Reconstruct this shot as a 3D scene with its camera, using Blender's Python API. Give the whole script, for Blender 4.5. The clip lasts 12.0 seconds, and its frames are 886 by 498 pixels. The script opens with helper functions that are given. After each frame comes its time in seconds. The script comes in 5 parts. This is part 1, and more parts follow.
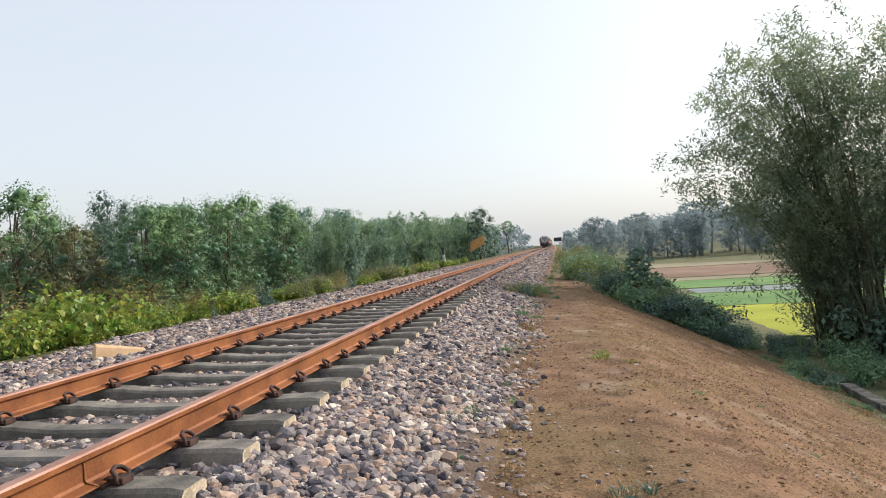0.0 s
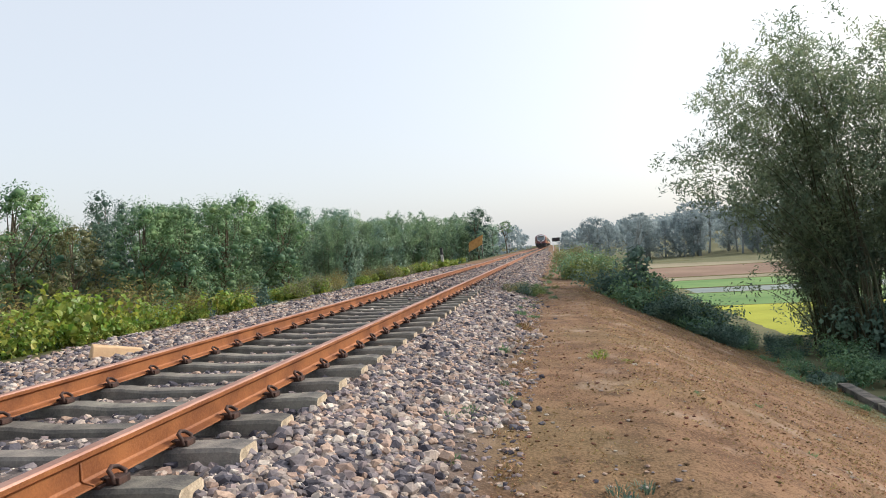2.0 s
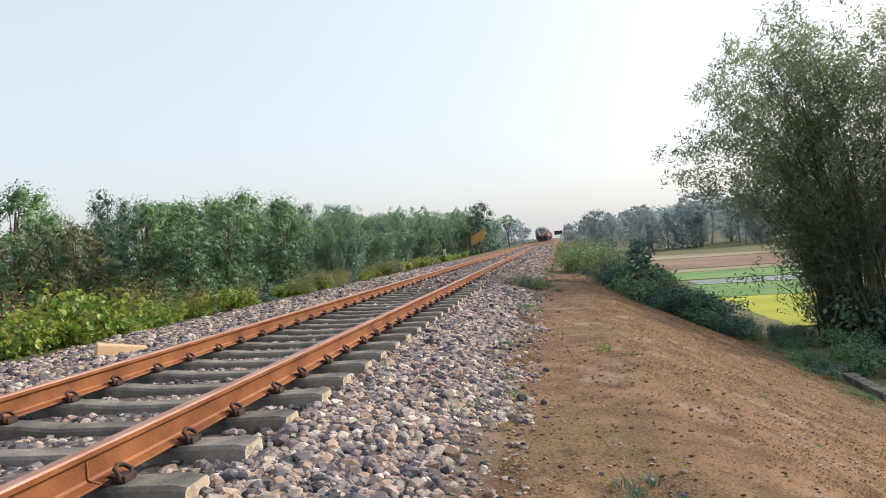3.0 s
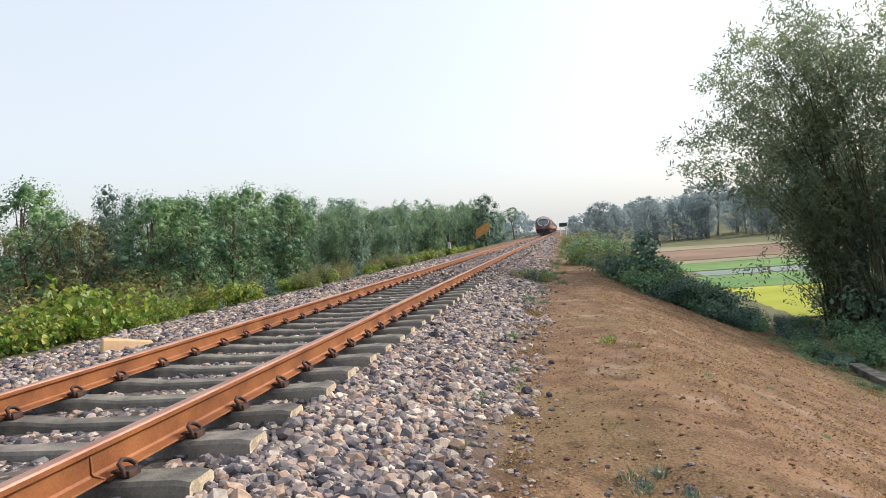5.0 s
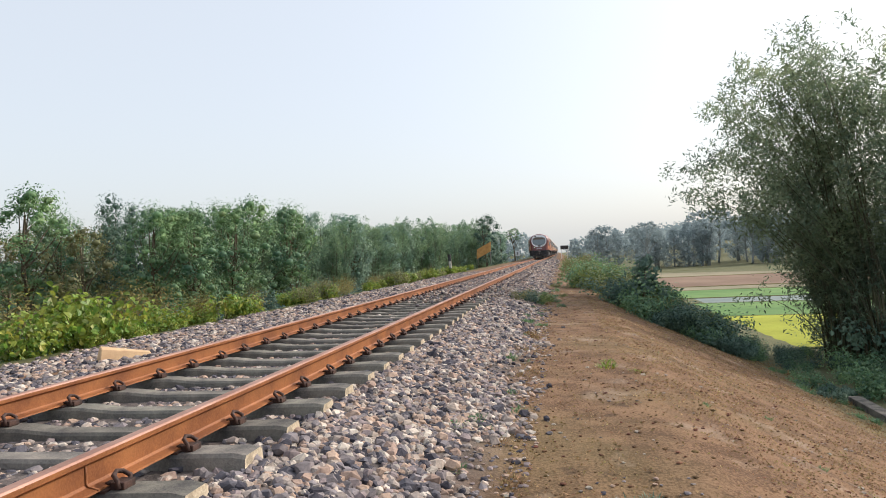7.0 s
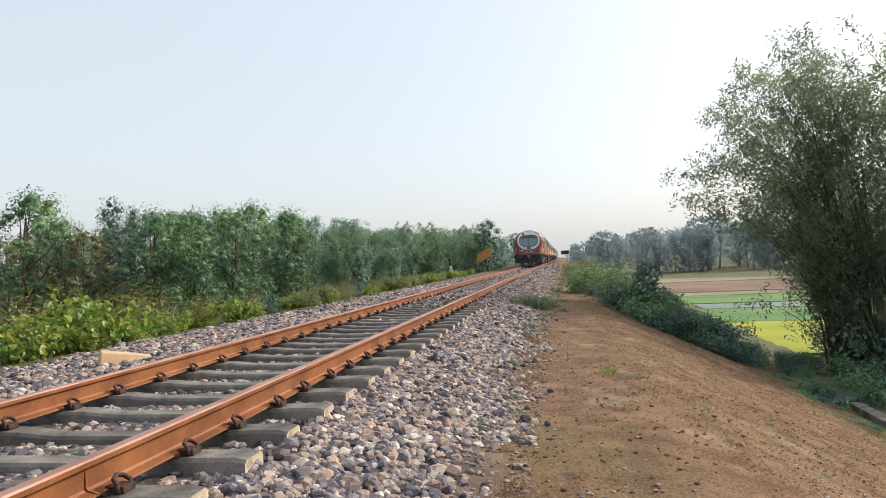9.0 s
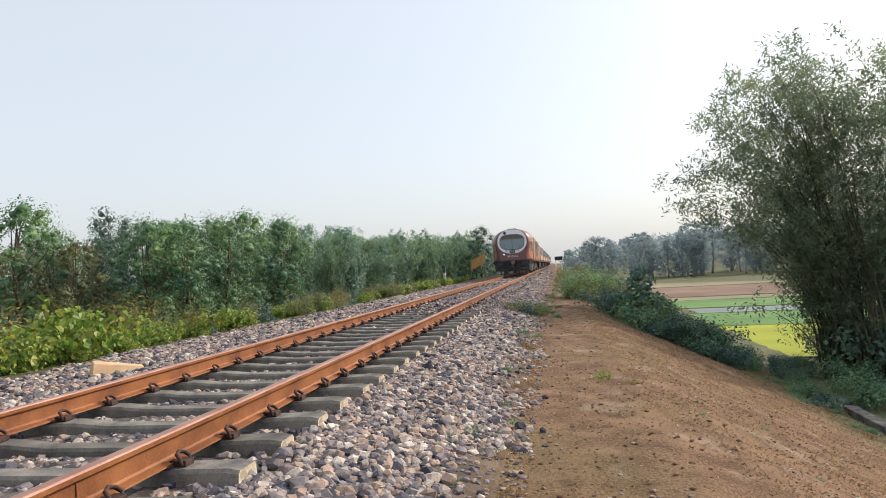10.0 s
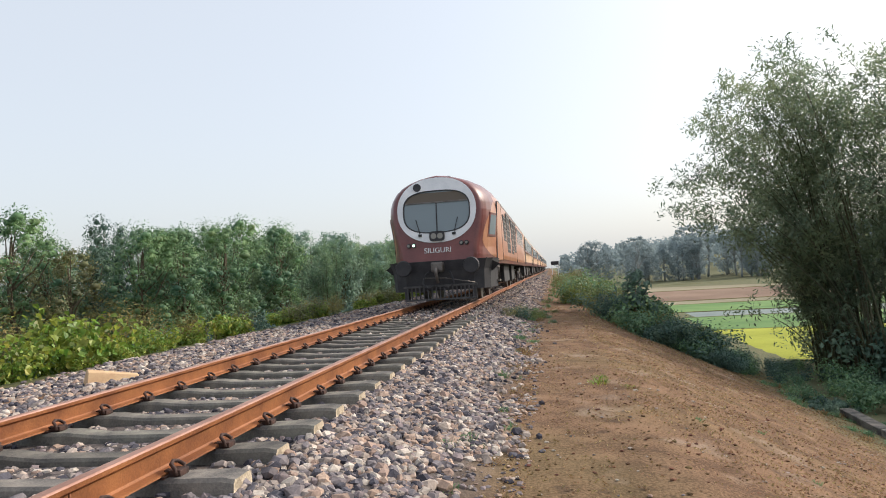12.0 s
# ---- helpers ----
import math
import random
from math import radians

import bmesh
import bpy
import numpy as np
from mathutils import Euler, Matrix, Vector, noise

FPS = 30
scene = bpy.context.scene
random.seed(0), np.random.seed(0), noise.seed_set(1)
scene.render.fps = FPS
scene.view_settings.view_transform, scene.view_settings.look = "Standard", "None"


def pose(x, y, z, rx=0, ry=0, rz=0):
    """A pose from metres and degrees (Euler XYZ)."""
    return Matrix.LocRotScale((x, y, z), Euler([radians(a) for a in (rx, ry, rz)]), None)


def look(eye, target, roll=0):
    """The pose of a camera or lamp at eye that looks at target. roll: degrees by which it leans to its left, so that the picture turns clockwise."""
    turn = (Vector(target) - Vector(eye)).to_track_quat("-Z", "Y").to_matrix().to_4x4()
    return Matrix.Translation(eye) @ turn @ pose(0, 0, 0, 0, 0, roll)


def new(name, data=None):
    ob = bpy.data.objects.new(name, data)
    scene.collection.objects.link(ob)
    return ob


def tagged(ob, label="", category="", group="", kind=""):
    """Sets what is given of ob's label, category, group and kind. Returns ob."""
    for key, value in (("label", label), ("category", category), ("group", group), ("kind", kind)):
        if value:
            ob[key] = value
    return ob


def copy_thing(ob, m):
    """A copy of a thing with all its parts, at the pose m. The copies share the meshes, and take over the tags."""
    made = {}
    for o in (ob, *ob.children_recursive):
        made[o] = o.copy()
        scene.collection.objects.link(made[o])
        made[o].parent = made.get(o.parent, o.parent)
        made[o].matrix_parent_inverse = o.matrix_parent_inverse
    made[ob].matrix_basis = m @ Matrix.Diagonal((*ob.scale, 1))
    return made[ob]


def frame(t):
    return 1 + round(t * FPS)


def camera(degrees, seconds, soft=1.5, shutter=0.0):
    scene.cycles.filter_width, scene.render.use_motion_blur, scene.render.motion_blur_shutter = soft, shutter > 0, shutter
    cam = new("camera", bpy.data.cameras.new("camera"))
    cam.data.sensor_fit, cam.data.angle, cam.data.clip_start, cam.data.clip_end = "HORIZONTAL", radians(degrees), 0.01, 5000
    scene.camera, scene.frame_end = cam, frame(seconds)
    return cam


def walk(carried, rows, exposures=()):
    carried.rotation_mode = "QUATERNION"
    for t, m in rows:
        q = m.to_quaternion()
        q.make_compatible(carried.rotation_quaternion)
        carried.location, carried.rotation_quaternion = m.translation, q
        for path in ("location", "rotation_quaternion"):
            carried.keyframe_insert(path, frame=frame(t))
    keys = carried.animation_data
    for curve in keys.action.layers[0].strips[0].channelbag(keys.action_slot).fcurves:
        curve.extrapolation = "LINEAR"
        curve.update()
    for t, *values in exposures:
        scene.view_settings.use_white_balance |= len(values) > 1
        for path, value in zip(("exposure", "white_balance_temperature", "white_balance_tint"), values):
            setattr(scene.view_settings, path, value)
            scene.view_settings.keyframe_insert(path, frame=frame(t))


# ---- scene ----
cam = camera(67.7, 12.0, soft=1.0)
PATH = [
    (0, (3.144, -0.015, 0.847), (2.818, 1.958, 0.853), -3.6),
    (0.5, (3.143, -0.018, 0.847), (2.785, 1.95, 0.845), -3.9),
    (1, (3.142, -0.01, 0.842), (2.798, 1.96, 0.823), -3.6),
    (1.5, (3.141, -0.011, 0.842), (2.794, 1.959, 0.818), -3.6),
    (2, (3.148, -0.012, 0.843), (2.827, 1.962, 0.849), -3.6),
    (2.5, (3.152, -0.008, 0.842), (2.824, 1.965, 0.85), -4.5),
    (3, (3.144, -0.003, 0.843), (2.815, 1.97, 0.833), -4.3),
    (5, (3.146, 0.027, 0.839), (2.801, 1.997, 0.809), -4.7),
    (5.5, (3.145, 0.012, 0.84), (2.791, 1.98, 0.809), -4.3),
    (6, (3.142, 0.006, 0.846), (2.798, 1.976, 0.838), -4.0),
    (6.5, (3.141, 0.011, 0.845), (2.805, 1.982, 0.86), -3.1),
    (7, (3.142, 0.006, 0.849), (2.798, 1.976, 0.876), -2.9),
    (9, (3.135, 0.01, 0.848), (2.79, 1.98, 0.889), -2.7),
    (9.5, (3.135, 0.014, 0.848), (2.801, 1.985, 0.885), -2.6),
    (10, (3.136, 0.018, 0.849), (2.811, 1.99, 0.91), -3.2),
    (10.5, (3.139, 0.014, 0.856), (2.816, 1.986, 0.925), -3.1),
    (11, (3.148, 0.011, 0.854), (2.834, 1.985, 0.918), -3.5),
    (11.5, (3.153, 0.012, 0.854), (2.84, 1.986, 0.924), -3.5),
    (12, (3.146, 0.021, 0.854), (2.833, 1.995, 0.931), -3.6),
]
walk(cam, [(t, look(eye, aim, roll)) for t, eye, aim, roll in PATH], exposures=[(0.0, 0.26, 6100, 9), (3.0, 0.26, 6100, 9), (5.0, 0.34, 6100, 9), (6.5, 0.25, 6100, 9), (12.0, 0.22, 6100, 9)])

# ---- light ----
SUN_AZ, SUN_EL = 55.0, 34.0     # degrees from the track's direction to the right, and up
world = bpy.data.worlds.new("sky")
scene.world = world
world.use_nodes = True
wn, wl = world.node_tree.nodes, world.node_tree.links
sky = wn.new("ShaderNodeTexSky")
sky.sky_type = "NISHITA"
sky.sun_disc = False
sky.sun_elevation = radians(SUN_EL)
sky.sun_rotation = radians(SUN_AZ)
sky.air_density, sky.dust_density, sky.ozone_density = 1.0, 4.5, 1.0
haze = wn.new("ShaderNodeMix")         # thin even haze over the whole sky
haze.data_type = "RGBA"
haze.inputs["Factor"].default_value = 0.6
haze.inputs["B"].default_value = (5.3, 5.25, 5.1, 1)
wl.new(sky.outputs[0], haze.inputs["A"])
wl.new(haze.outputs["Result"], wn["Background"].inputs[0])
wn["Background"].inputs[1].default_value = 0.168
sun = new("sun", bpy.data.lights.new("sun", "SUN"))
sun.data.energy, sun.data.angle, sun.data.color = 3.7, radians(0.6), (1.0, 0.86, 0.72)
sa, se = radians(SUN_AZ), radians(SUN_EL)
sun.matrix_world = look((60 * math.sin(sa), 60 * math.cos(sa), 60), (60 * math.sin(sa) - math.sin(sa) * math.cos(se), 60 * math.cos(sa) - math.cos(sa) * math.cos(se), 60 - math.sin(se)))


# ---- materials ----
def material(name, low, high, scale=6.0, rough=0.8, bump=0.0, metal=0.0, fine=60.0, vary="", spread=0.3, coord="Object", clear=0.0, thin=0.0, grain=0.35):
    """Two colours mixed by coarse and fine noise; vary: island or object, lightens and darkens each piece; thin: light that passes a leaf."""
    m = bpy.data.materials.new(name)
    m.use_nodes = True
    n, l = m.node_tree.nodes, m.node_tree.links
    b = n["Principled BSDF"]
    tc = n.new("ShaderNodeTexCoord")
    a, c = n.new("ShaderNodeTexNoise"), n.new("ShaderNodeTexNoise")
    for node, s, d in ((a, scale, 5.0), (c, fine, 3.0)):
        node.inputs["Scale"].default_value, node.inputs["Detail"].default_value = s, d
        l.new(tc.outputs[coord], node.inputs["Vector"])
    mix = n.new("ShaderNodeMix")
    mix.data_type = "RGBA"
    mix.inputs["A"].default_value, mix.inputs["B"].default_value = (*low, 1), (*high, 1)
    ramp = n.new("ShaderNodeMapRange")
    ramp.inputs["From Min"].default_value, ramp.inputs["From Max"].default_value = 0.33, 0.67
    add = n.new("ShaderNodeMath")
    add.operation = "MULTIPLY_ADD"
    add.inputs[1].default_value = grain
    l.new(c.outputs["Fac"], add.inputs[0])
    sub = n.new("ShaderNodeMath")
    sub.operation = "SUBTRACT"
    sub.inputs[1].default_value = grain / 2
    l.new(a.outputs["Fac"], sub.inputs[0])
    l.new(sub.outputs[0], add.inputs[2])
    l.new(add.outputs[0], ramp.inputs["Value"])
    l.new(ramp.outputs[0], mix.inputs["Factor"])
    colour = mix.outputs["Result"]
    if vary:
        hsv = n.new("ShaderNodeHueSaturation")
        if vary == "island":
            rnd = n.new("ShaderNodeNewGeometry").outputs["Random Per Island"]
        else:
            rnd = n.new("ShaderNodeObjectInfo").outputs["Random"]
        mr = n.new("ShaderNodeMapRange")
        mr.inputs["To Min"].default_value, mr.inputs["To Max"].default_value = 1 - spread, 1 + spread
        l.new(rnd, mr.inputs["Value"])
        l.new(mr.outputs[0], hsv.inputs["Value"])
        mh = n.new("ShaderNodeMath")
        mh.operation = "MULTIPLY_ADD"
        mh.inputs[1].default_value, mh.inputs[2].default_value = 0.06 * spread / 0.3, 0.5 - 0.03 * spread / 0.3
        wn2 = n.new("ShaderNodeTexWhiteNoise")
        wn2.noise_dimensions = "1D"
        l.new(rnd, wn2.inputs["W"])
        l.new(wn2.outputs["Value"], mh.inputs[0])
        l.new(mh.outputs[0], hsv.inputs["Hue"])
        l.new(colour, hsv.inputs["Color"])
        colour = hsv.outputs[0]
    l.new(colour, b.inputs["Base Color"])
    b.inputs["Roughness"].default_value, b.inputs["Metallic"].default_value = rough, metal
    b.inputs["Coat Weight"].default_value = clear
    if rough > 0.75:
        b.inputs["Specular IOR Level"].default_value = 0.12
    if bump:
        bp = n.new("ShaderNodeBump")
        bp.inputs["Strength"].default_value, bp.inputs["Distance"].default_value = min(1.0, bump), 0.02
        l.new(add.outputs[0], bp.inputs["Height"])
        l.new(bp.outputs[0], b.inputs["Normal"])
    if thin:
        tr = n.new("ShaderNodeBsdfTranslucent")
        l.new(colour, tr.inputs["Color"])
        ms = n.new("ShaderNodeMixShader")
        ms.inputs[0].default_value = thin
        l.new(b.outputs[0], ms.inputs[1])
        l.new(tr.outputs[0], ms.inputs[2])
        l.new(ms.outputs[0], n["Material Output"].inputs["Surface"])
    return m


RUST = material("rusty_steel", (0.16, 0.054, 0.018), (0.31, 0.122, 0.04), 3.0, 0.62, 0.25, 0.25, 70)
RAILTOP = material("worn_rail_head", (0.24, 0.12, 0.085), (0.36, 0.21, 0.16), 2.0, 0.55, 0.05, 0.3, 50)
CLIP = material("dark_rusty_clip", (0.028, 0.016, 0.014), (0.07, 0.035, 0.026), 30, 0.75, 0.3, 0.2, 90)
CONCRETE = material("weathered_concrete", (0.085, 0.082, 0.08), (0.22, 0.205, 0.175), 5.0, 0.9, 0.5, 0, 70, "object", 0.18)
# bare broken concrete, painted paler still for the sun on the sleeper ends
SLEEPER_END = material("sunlit_broken_end", (0.32, 0.27, 0.20), (0.60, 0.51, 0.38), 14.0, 0.9, 0.9, 0, 60)
PALE_CONCRETE = material("pale_concrete", (0.46, 0.31, 0.185), (0.60, 0.43, 0.26), 5.0, 0.9, 0.4, 0, 60)
BALLAST = material("ballast_stone", (0.55, 0.55, 0.55), (1.0, 1.0, 1.0), 9.0, 0.9, 0.4, 0, 60)
STONE = material("ballast_stone_piece", (0.55, 0.55, 0.55), (1.0, 1.0, 1.0), 1.6, 0.9, 0.4, 0, 9)


def stone_colours(m, source, socket):
    """Grey, blue-grey, tan and pinkish stones, mixed at random."""
    n, l = m.node_tree.nodes, m.node_tree.links
    b = n["Principled BSDF"]
    grain = b.inputs["Base Color"].links[0].from_socket
    ramp = n.new("ShaderNodeValToRGB")
    cols = [(0.07, 0.067, 0.083), (0.21, 0.185, 0.19), (0.35, 0.30, 0.27), (0.25, 0.225, 0.235), (0.48, 0.40, 0.34), (0.125, 0.12, 0.14), (0.37, 0.27, 0.22), (0.61, 0.54, 0.47), (0.285, 0.235, 0.235), (0.46, 0.34, 0.265)]
    e = ramp.color_ramp.elements
    while len(e) < len(cols):
        e.new(0.5)
    ramp.color_ramp.interpolation = "CONSTANT"
    for i, c in enumerate(cols):
        e[i].position, e[i].color = i / len(cols), (*c, 1)
    l.new(n.new(source).outputs[socket], ramp.inputs[0])
    mx = n.new("ShaderNodeMix")
    mx.data_type, mx.blend_type = "RGBA", "MULTIPLY"
    mx.inputs["Factor"].default_value = 1.0
    l.new(ramp.outputs[0], mx.inputs["A"])
    l.new(grain, mx.inputs["B"])
    l.new(mx.outputs["Result"], b.inputs["Base Color"])


stone_colours(BALLAST, "ShaderNodeNewGeometry", "Random Per Island")
stone_colours(STONE, "ShaderNodeObjectInfo", "Random")
DRYGRASS = material("dry_grass_blades", (0.22, 0.145, 0.075), (0.40, 0.285, 0.15), 3.0, 0.9, 0, 0, 30, "island", 0.35, thin=0.25)
LEAF = material("broad_leaf", (0.07, 0.155, 0.10), (0.255, 0.385, 0.155), 0.25, 0.6, 0, 0, 5, "island", 0.22, thin=0.33)
LEAF_DARK = material("dark_leaf", (0.05, 0.105, 0.095), (0.16, 0.24, 0.155), 0.25, 0.6, 0, 0, 5, "island", 0.22, thin=0.33)
LEAF_OLIVE = material("olive_leaf", (0.12, 0.14, 0.075), (0.31, 0.29, 0.105), 0.25, 0.6, 0, 0, 5, "island", 0.22, thin=0.35)
LEAF_BRIGHT = material("fresh_yellow_green_leaf", (0.13, 0.21, 0.03), (0.32, 0.37, 0.065), 1.5, 0.5, 0, 0, 8, "island", 0.4, thin=0.45)
LEAF_FRESH = material("fresh_green_leaf", (0.09, 0.14, 0.05), (0.22, 0.27, 0.08), 0.8, 0.55, 0, 0, 5, "island", 0.3, thin=0.4)
# distance haze is mixed into this leaf colour, for trees from about 64 m on
LEAF_MID = material("haze_paled_leaf", (0.17, 0.28, 0.235), (0.33, 0.44, 0.31), 0.5, 0.7, 0, 0, 5, "island", 0.2, thin=0.45)
LEAF_GOLD = material("golden_olive_leaf", (0.17, 0.155, 0.05), (0.34, 0.275, 0.085), 1.2, 0.6, 0, 0, 8, "island", 0.3, thin=0.45)
# haze over the far woods is put into this paler, greyer leaf colour
LEAF_FAR = material("haze_tinted_leaf", (0.28, 0.345, 0.365), (0.33, 0.395, 0.41), 0.1, 0.95, 0, 0, 2, "island", 0.05, thin=0.5)
BAMBOO_LEAF = material("bamboo_leaf", (0.125, 0.175, 0.125), (0.27, 0.32, 0.185), 0.4, 0.6, 0, 0, 3, "island", 0.3, thin=0.6)
BAMBOO_LEAF_WOODS = material("fresh_bamboo_leaf", (0.12, 0.21, 0.145), (0.28, 0.39, 0.21), 0.3, 0.6, 0, 0, 3, "island", 0.22, thin=0.45)
BAMBOO = material("bamboo_cane", (0.06, 0.065, 0.035), (0.12, 0.11, 0.06), 2.0, 0.5, 0.05, 0, 30, "object", 0.3)
# trunks of the far trees, paled with the same painted haze
FAR_BARK = material("haze_tinted_bark", (0.22, 0.25, 0.26), (0.30, 0.32, 0.32), 4.0, 0.9, 0.3, 0, 40)
BARK = material("bark", (0.09, 0.07, 0.05), (0.17, 0.14, 0.10), 4.0, 0.9, 0.6, 0, 40)
STEM = material("green_stem", (0.07, 0.09, 0.03), (0.13, 0.12, 0.05), 5.0, 0.8)


# ---- helpers for meshes ----
def mesh_from(name, verts, faces, mats, smooth=False, indices=None):
    me = bpy.data.meshes.new(name)
    me.from_pydata([tuple(v) for v in verts], [], [tuple(f) for f in faces])
    for m in (mats if isinstance(mats, (list, tuple)) else [mats]):
        me.materials.append(m)
    if indices is not None:
        me.polygons.foreach_set("material_index", np.asarray(indices, dtype=np.int32))
    if smooth:
        me.polygons.foreach_set("use_smooth", np.ones(len(me.polygons), dtype=bool))
    me.update()
    return me


def quick_mesh(name, verts, faces, mat, smooth=False):
    """A mesh from arrays in which all faces have the same number of corners."""
    verts, faces = np.asarray(verts, dtype=np.float32), np.asarray(faces, dtype=np.int32)
    me = bpy.data.meshes.new(name)
    k = faces.shape[1]
    me.vertices.add(len(verts))
    me.vertices.foreach_set("co", verts.ravel())
    me.loops.add(faces.size)
    me.loops.foreach_set("vertex_index", faces.ravel())
    me.polygons.add(len(faces))
    me.polygons.foreach_set("loop_start", np.arange(0, faces.size, k, dtype=np.int32))
    me.polygons.foreach_set("loop_total", np.full(len(faces), k, dtype=np.int32))
    me.polygons.foreach_set("use_smooth", np.full(len(faces), smooth, dtype=bool))
    me.materials.append(mat)
    me.update(calc_edges=True)
    return me


def part(name, me, parent=None, label="", m=None):
    """Links a mesh, or a bmesh with its material, as one object under a thing or part."""
    ob = new(name, me)
    if parent is not None:
        ob.parent = parent
    if m is not None:
        ob.matrix_basis = m
    return tagged(ob, label)


def thing(name, label, category, group="", kind="", m=None):
    ob = new(name)
    ob.empty_display_size = 0.1
    if m is not None:
        ob.matrix_basis = m
    return tagged(ob, label, category, group, kind)


def box(name, x0, x1, y0, y1, z0, z1, mat, bevel=0.0):
    bm = bmesh.new()
    bmesh.ops.create_cube(bm, size=1.0, matrix=Matrix.Translation(((x0 + x1) / 2, (y0 + y1) / 2, (z0 + z1) / 2)) @ Matrix.Diagonal((abs(x1 - x0), abs(y1 - y0), abs(z1 - z0), 1)))
    if bevel:
        bmesh.ops.bevel(bm, geom=bm.edges[:], offset=bevel, segments=2, affect="EDGES", profile=0.6)
    me = bpy.data.meshes.new(name)
    bm.to_mesh(me)
    bm.free()
    me.materials.append(mat)
    return me


def tube(name, points, radii, mat, sides=7, caps=True):
    """A tube along points, with a radius at each."""
    pts = [Vector(p) for p in points]
    verts, faces = [], []
    for i, p in enumerate(pts):
        d = (pts[min(i + 1, len(pts) - 1)] - pts[max(i - 1, 0)]).normalized()
        u = d.orthogonal().normalized() if abs(d.z) > 0.9 else d.cross(Vector((0, 0, 1))).normalized()
        v = d.cross(u)
        r = radii[i] if isinstance(radii, (list, tuple)) else radii
        for k in range(sides):
            a = 2 * math.pi * k / sides
            verts.append(p + u * (r * math.cos(a)) + v * (r * math.sin(a)))
    for i in range(len(pts) - 1):
        for k in range(sides):
            a, b = i * sides + k, i * sides + (k + 1) % sides
            faces.append((a, b, b + sides, a + sides))
    if caps:
        faces.append(tuple(range(sides - 1, -1, -1)))
        faces.append(tuple((len(pts) - 1) * sides + k for k in range(sides)))
    return mesh_from(name, verts, faces, mat, True)


def leaves_array(centres, normals, length, width, rng, droop=0.0, ovate=False, loose=0.45):
    """Leaf blades (pointed, folded a little) at centres, each facing about its normal. Returns vertices and four-cornered faces."""
    n = len(centres)
    nor = normals + rng.normal(0, loose, (n, 3))
    nor /= np.linalg.norm(nor, axis=1)[:, None] + 1e-9
    t = rng.normal(0, 1, (n, 3))
    t[:, 2] -= droop
    t -= (t * nor).sum(1)[:, None] * nor
    t /= np.linalg.norm(t, axis=1)[:, None] + 1e-9
    s = np.cross(nor, t)
    ln = (length * rng.uniform(0.6, 1.35, n))[:, None]
    w = ln * width / length * 0.5
    if ovate:
        up = nor * w * 0.35
        base, tip = centres - t * ln * 0.5, centres + t * ln * 0.5 - nor * ln * 0.12
        a, b = centres - t * ln * 0.22 + up, centres + t * ln * 0.2 + up * 0.6
        v = np.stack([base, a + s * w, b + s * w * 0.75, tip, b - s * w * 0.75, a - s * w], axis=1).reshape(-1, 3)
        k = np.arange(n)[:, None] * 6
        return v, np.concatenate([k + np.array([0, 1, 2, 3]), k + np.array([0, 3, 4, 5])], axis=0)
    v = np.stack([centres - t * ln * 0.5, centres + s * w - t * ln * 0.08 - nor * w * 0.3, centres + t * ln * 0.5, centres - s * w - t * ln * 0.08 - nor * w * 0.3], axis=1).reshape(-1, 3)
    f = np.arange(4 * n).reshape(n, 4)
    return v, f


def clump_points(rng, centre, radius, n, flat=0.75, shell=0.55):
    """Points in the outer part of a rough ellipsoid, with the way outwards at each."""
    d = rng.normal(0, 1, (n, 3))
    d /= np.linalg.norm(d, axis=1)[:, None]
    r = rng.uniform(shell ** 3, 1.0, n) ** (1 / 3)
    bumpy = 1 + 0.18 * np.sin(d[:, 0] * 5 + centre[0] * 3) + 0.15 * np.sin(d[:, 1] * 6 + centre[1] * 2) + 0.12 * np.sin(d[:, 2] * 7 + centre[2])
    p = d * (r * bumpy * radius)[:, None] * np.array([1, 1, flat])
    return p + np.asarray(centre), d


# ---- the lie of the land ----
PROFILE = [(-600, -3.6), (-14, -3.6), (-9.0, -1.9), (-6.6, -0.85), (-5.5, -0.44), (-4.4, -0.33), (-3.3, -0.33), (-1.75, -0.29), (-1.2, -0.27), (1.15, -0.27), (1.34, -0.285), (1.7, -0.318),
           (2.65, -0.60), (3.2, -0.62), (4.0, -0.64), (4.5, -0.78), (9.4, -2.98), (10.4, -3.32), (12.5, -3.55), (16, -3.6), (600, -3.6)]
PX, PZ = np.array([p[0] for p in PROFILE]), np.array([p[1] for p in PROFILE])


def ground_z(x, y):
    z = np.interp(x, PX, PZ)
    hill = 6.5 * np.exp(-(((x - 95) / 62) ** 2 + ((y - 255) / 70) ** 2)) + 4.0 * np.exp(-(((x - 40) / 30) ** 2 + ((y - 330) / 60) ** 2))
    return z + hill * (np.abs(x) > 14)


def track_x(y):
    """The line bears a little to the right far ahead."""
    return 0.0048 * max(0.0, y - 65.0)


def rough_z(x, y):
    z = float(ground_z(x, y))
    off = abs(x)
    if off > 2.6:
        a = min(1.0, (off - 2.6) / 1.5) * min(1.0, max(0.25, (26 - y) / 12))
        z += a * (0.012 * noise.noise((x * 0.9, y * 0.9, 1.3)) + 0.014 * noise.noise((x * 3.1, y * 3.1, 5.0)))
        if off < 12:
            z += a * 0.026 * noise.noise((x * 4.6, y * 4.6, 2.0))
    # a washed-out hollow beside the path
    z -= 0.13 * math.exp(-((x - 3.62) / 0.30) ** 2 - ((y - 3.85) / 0.42) ** 2)
    return z


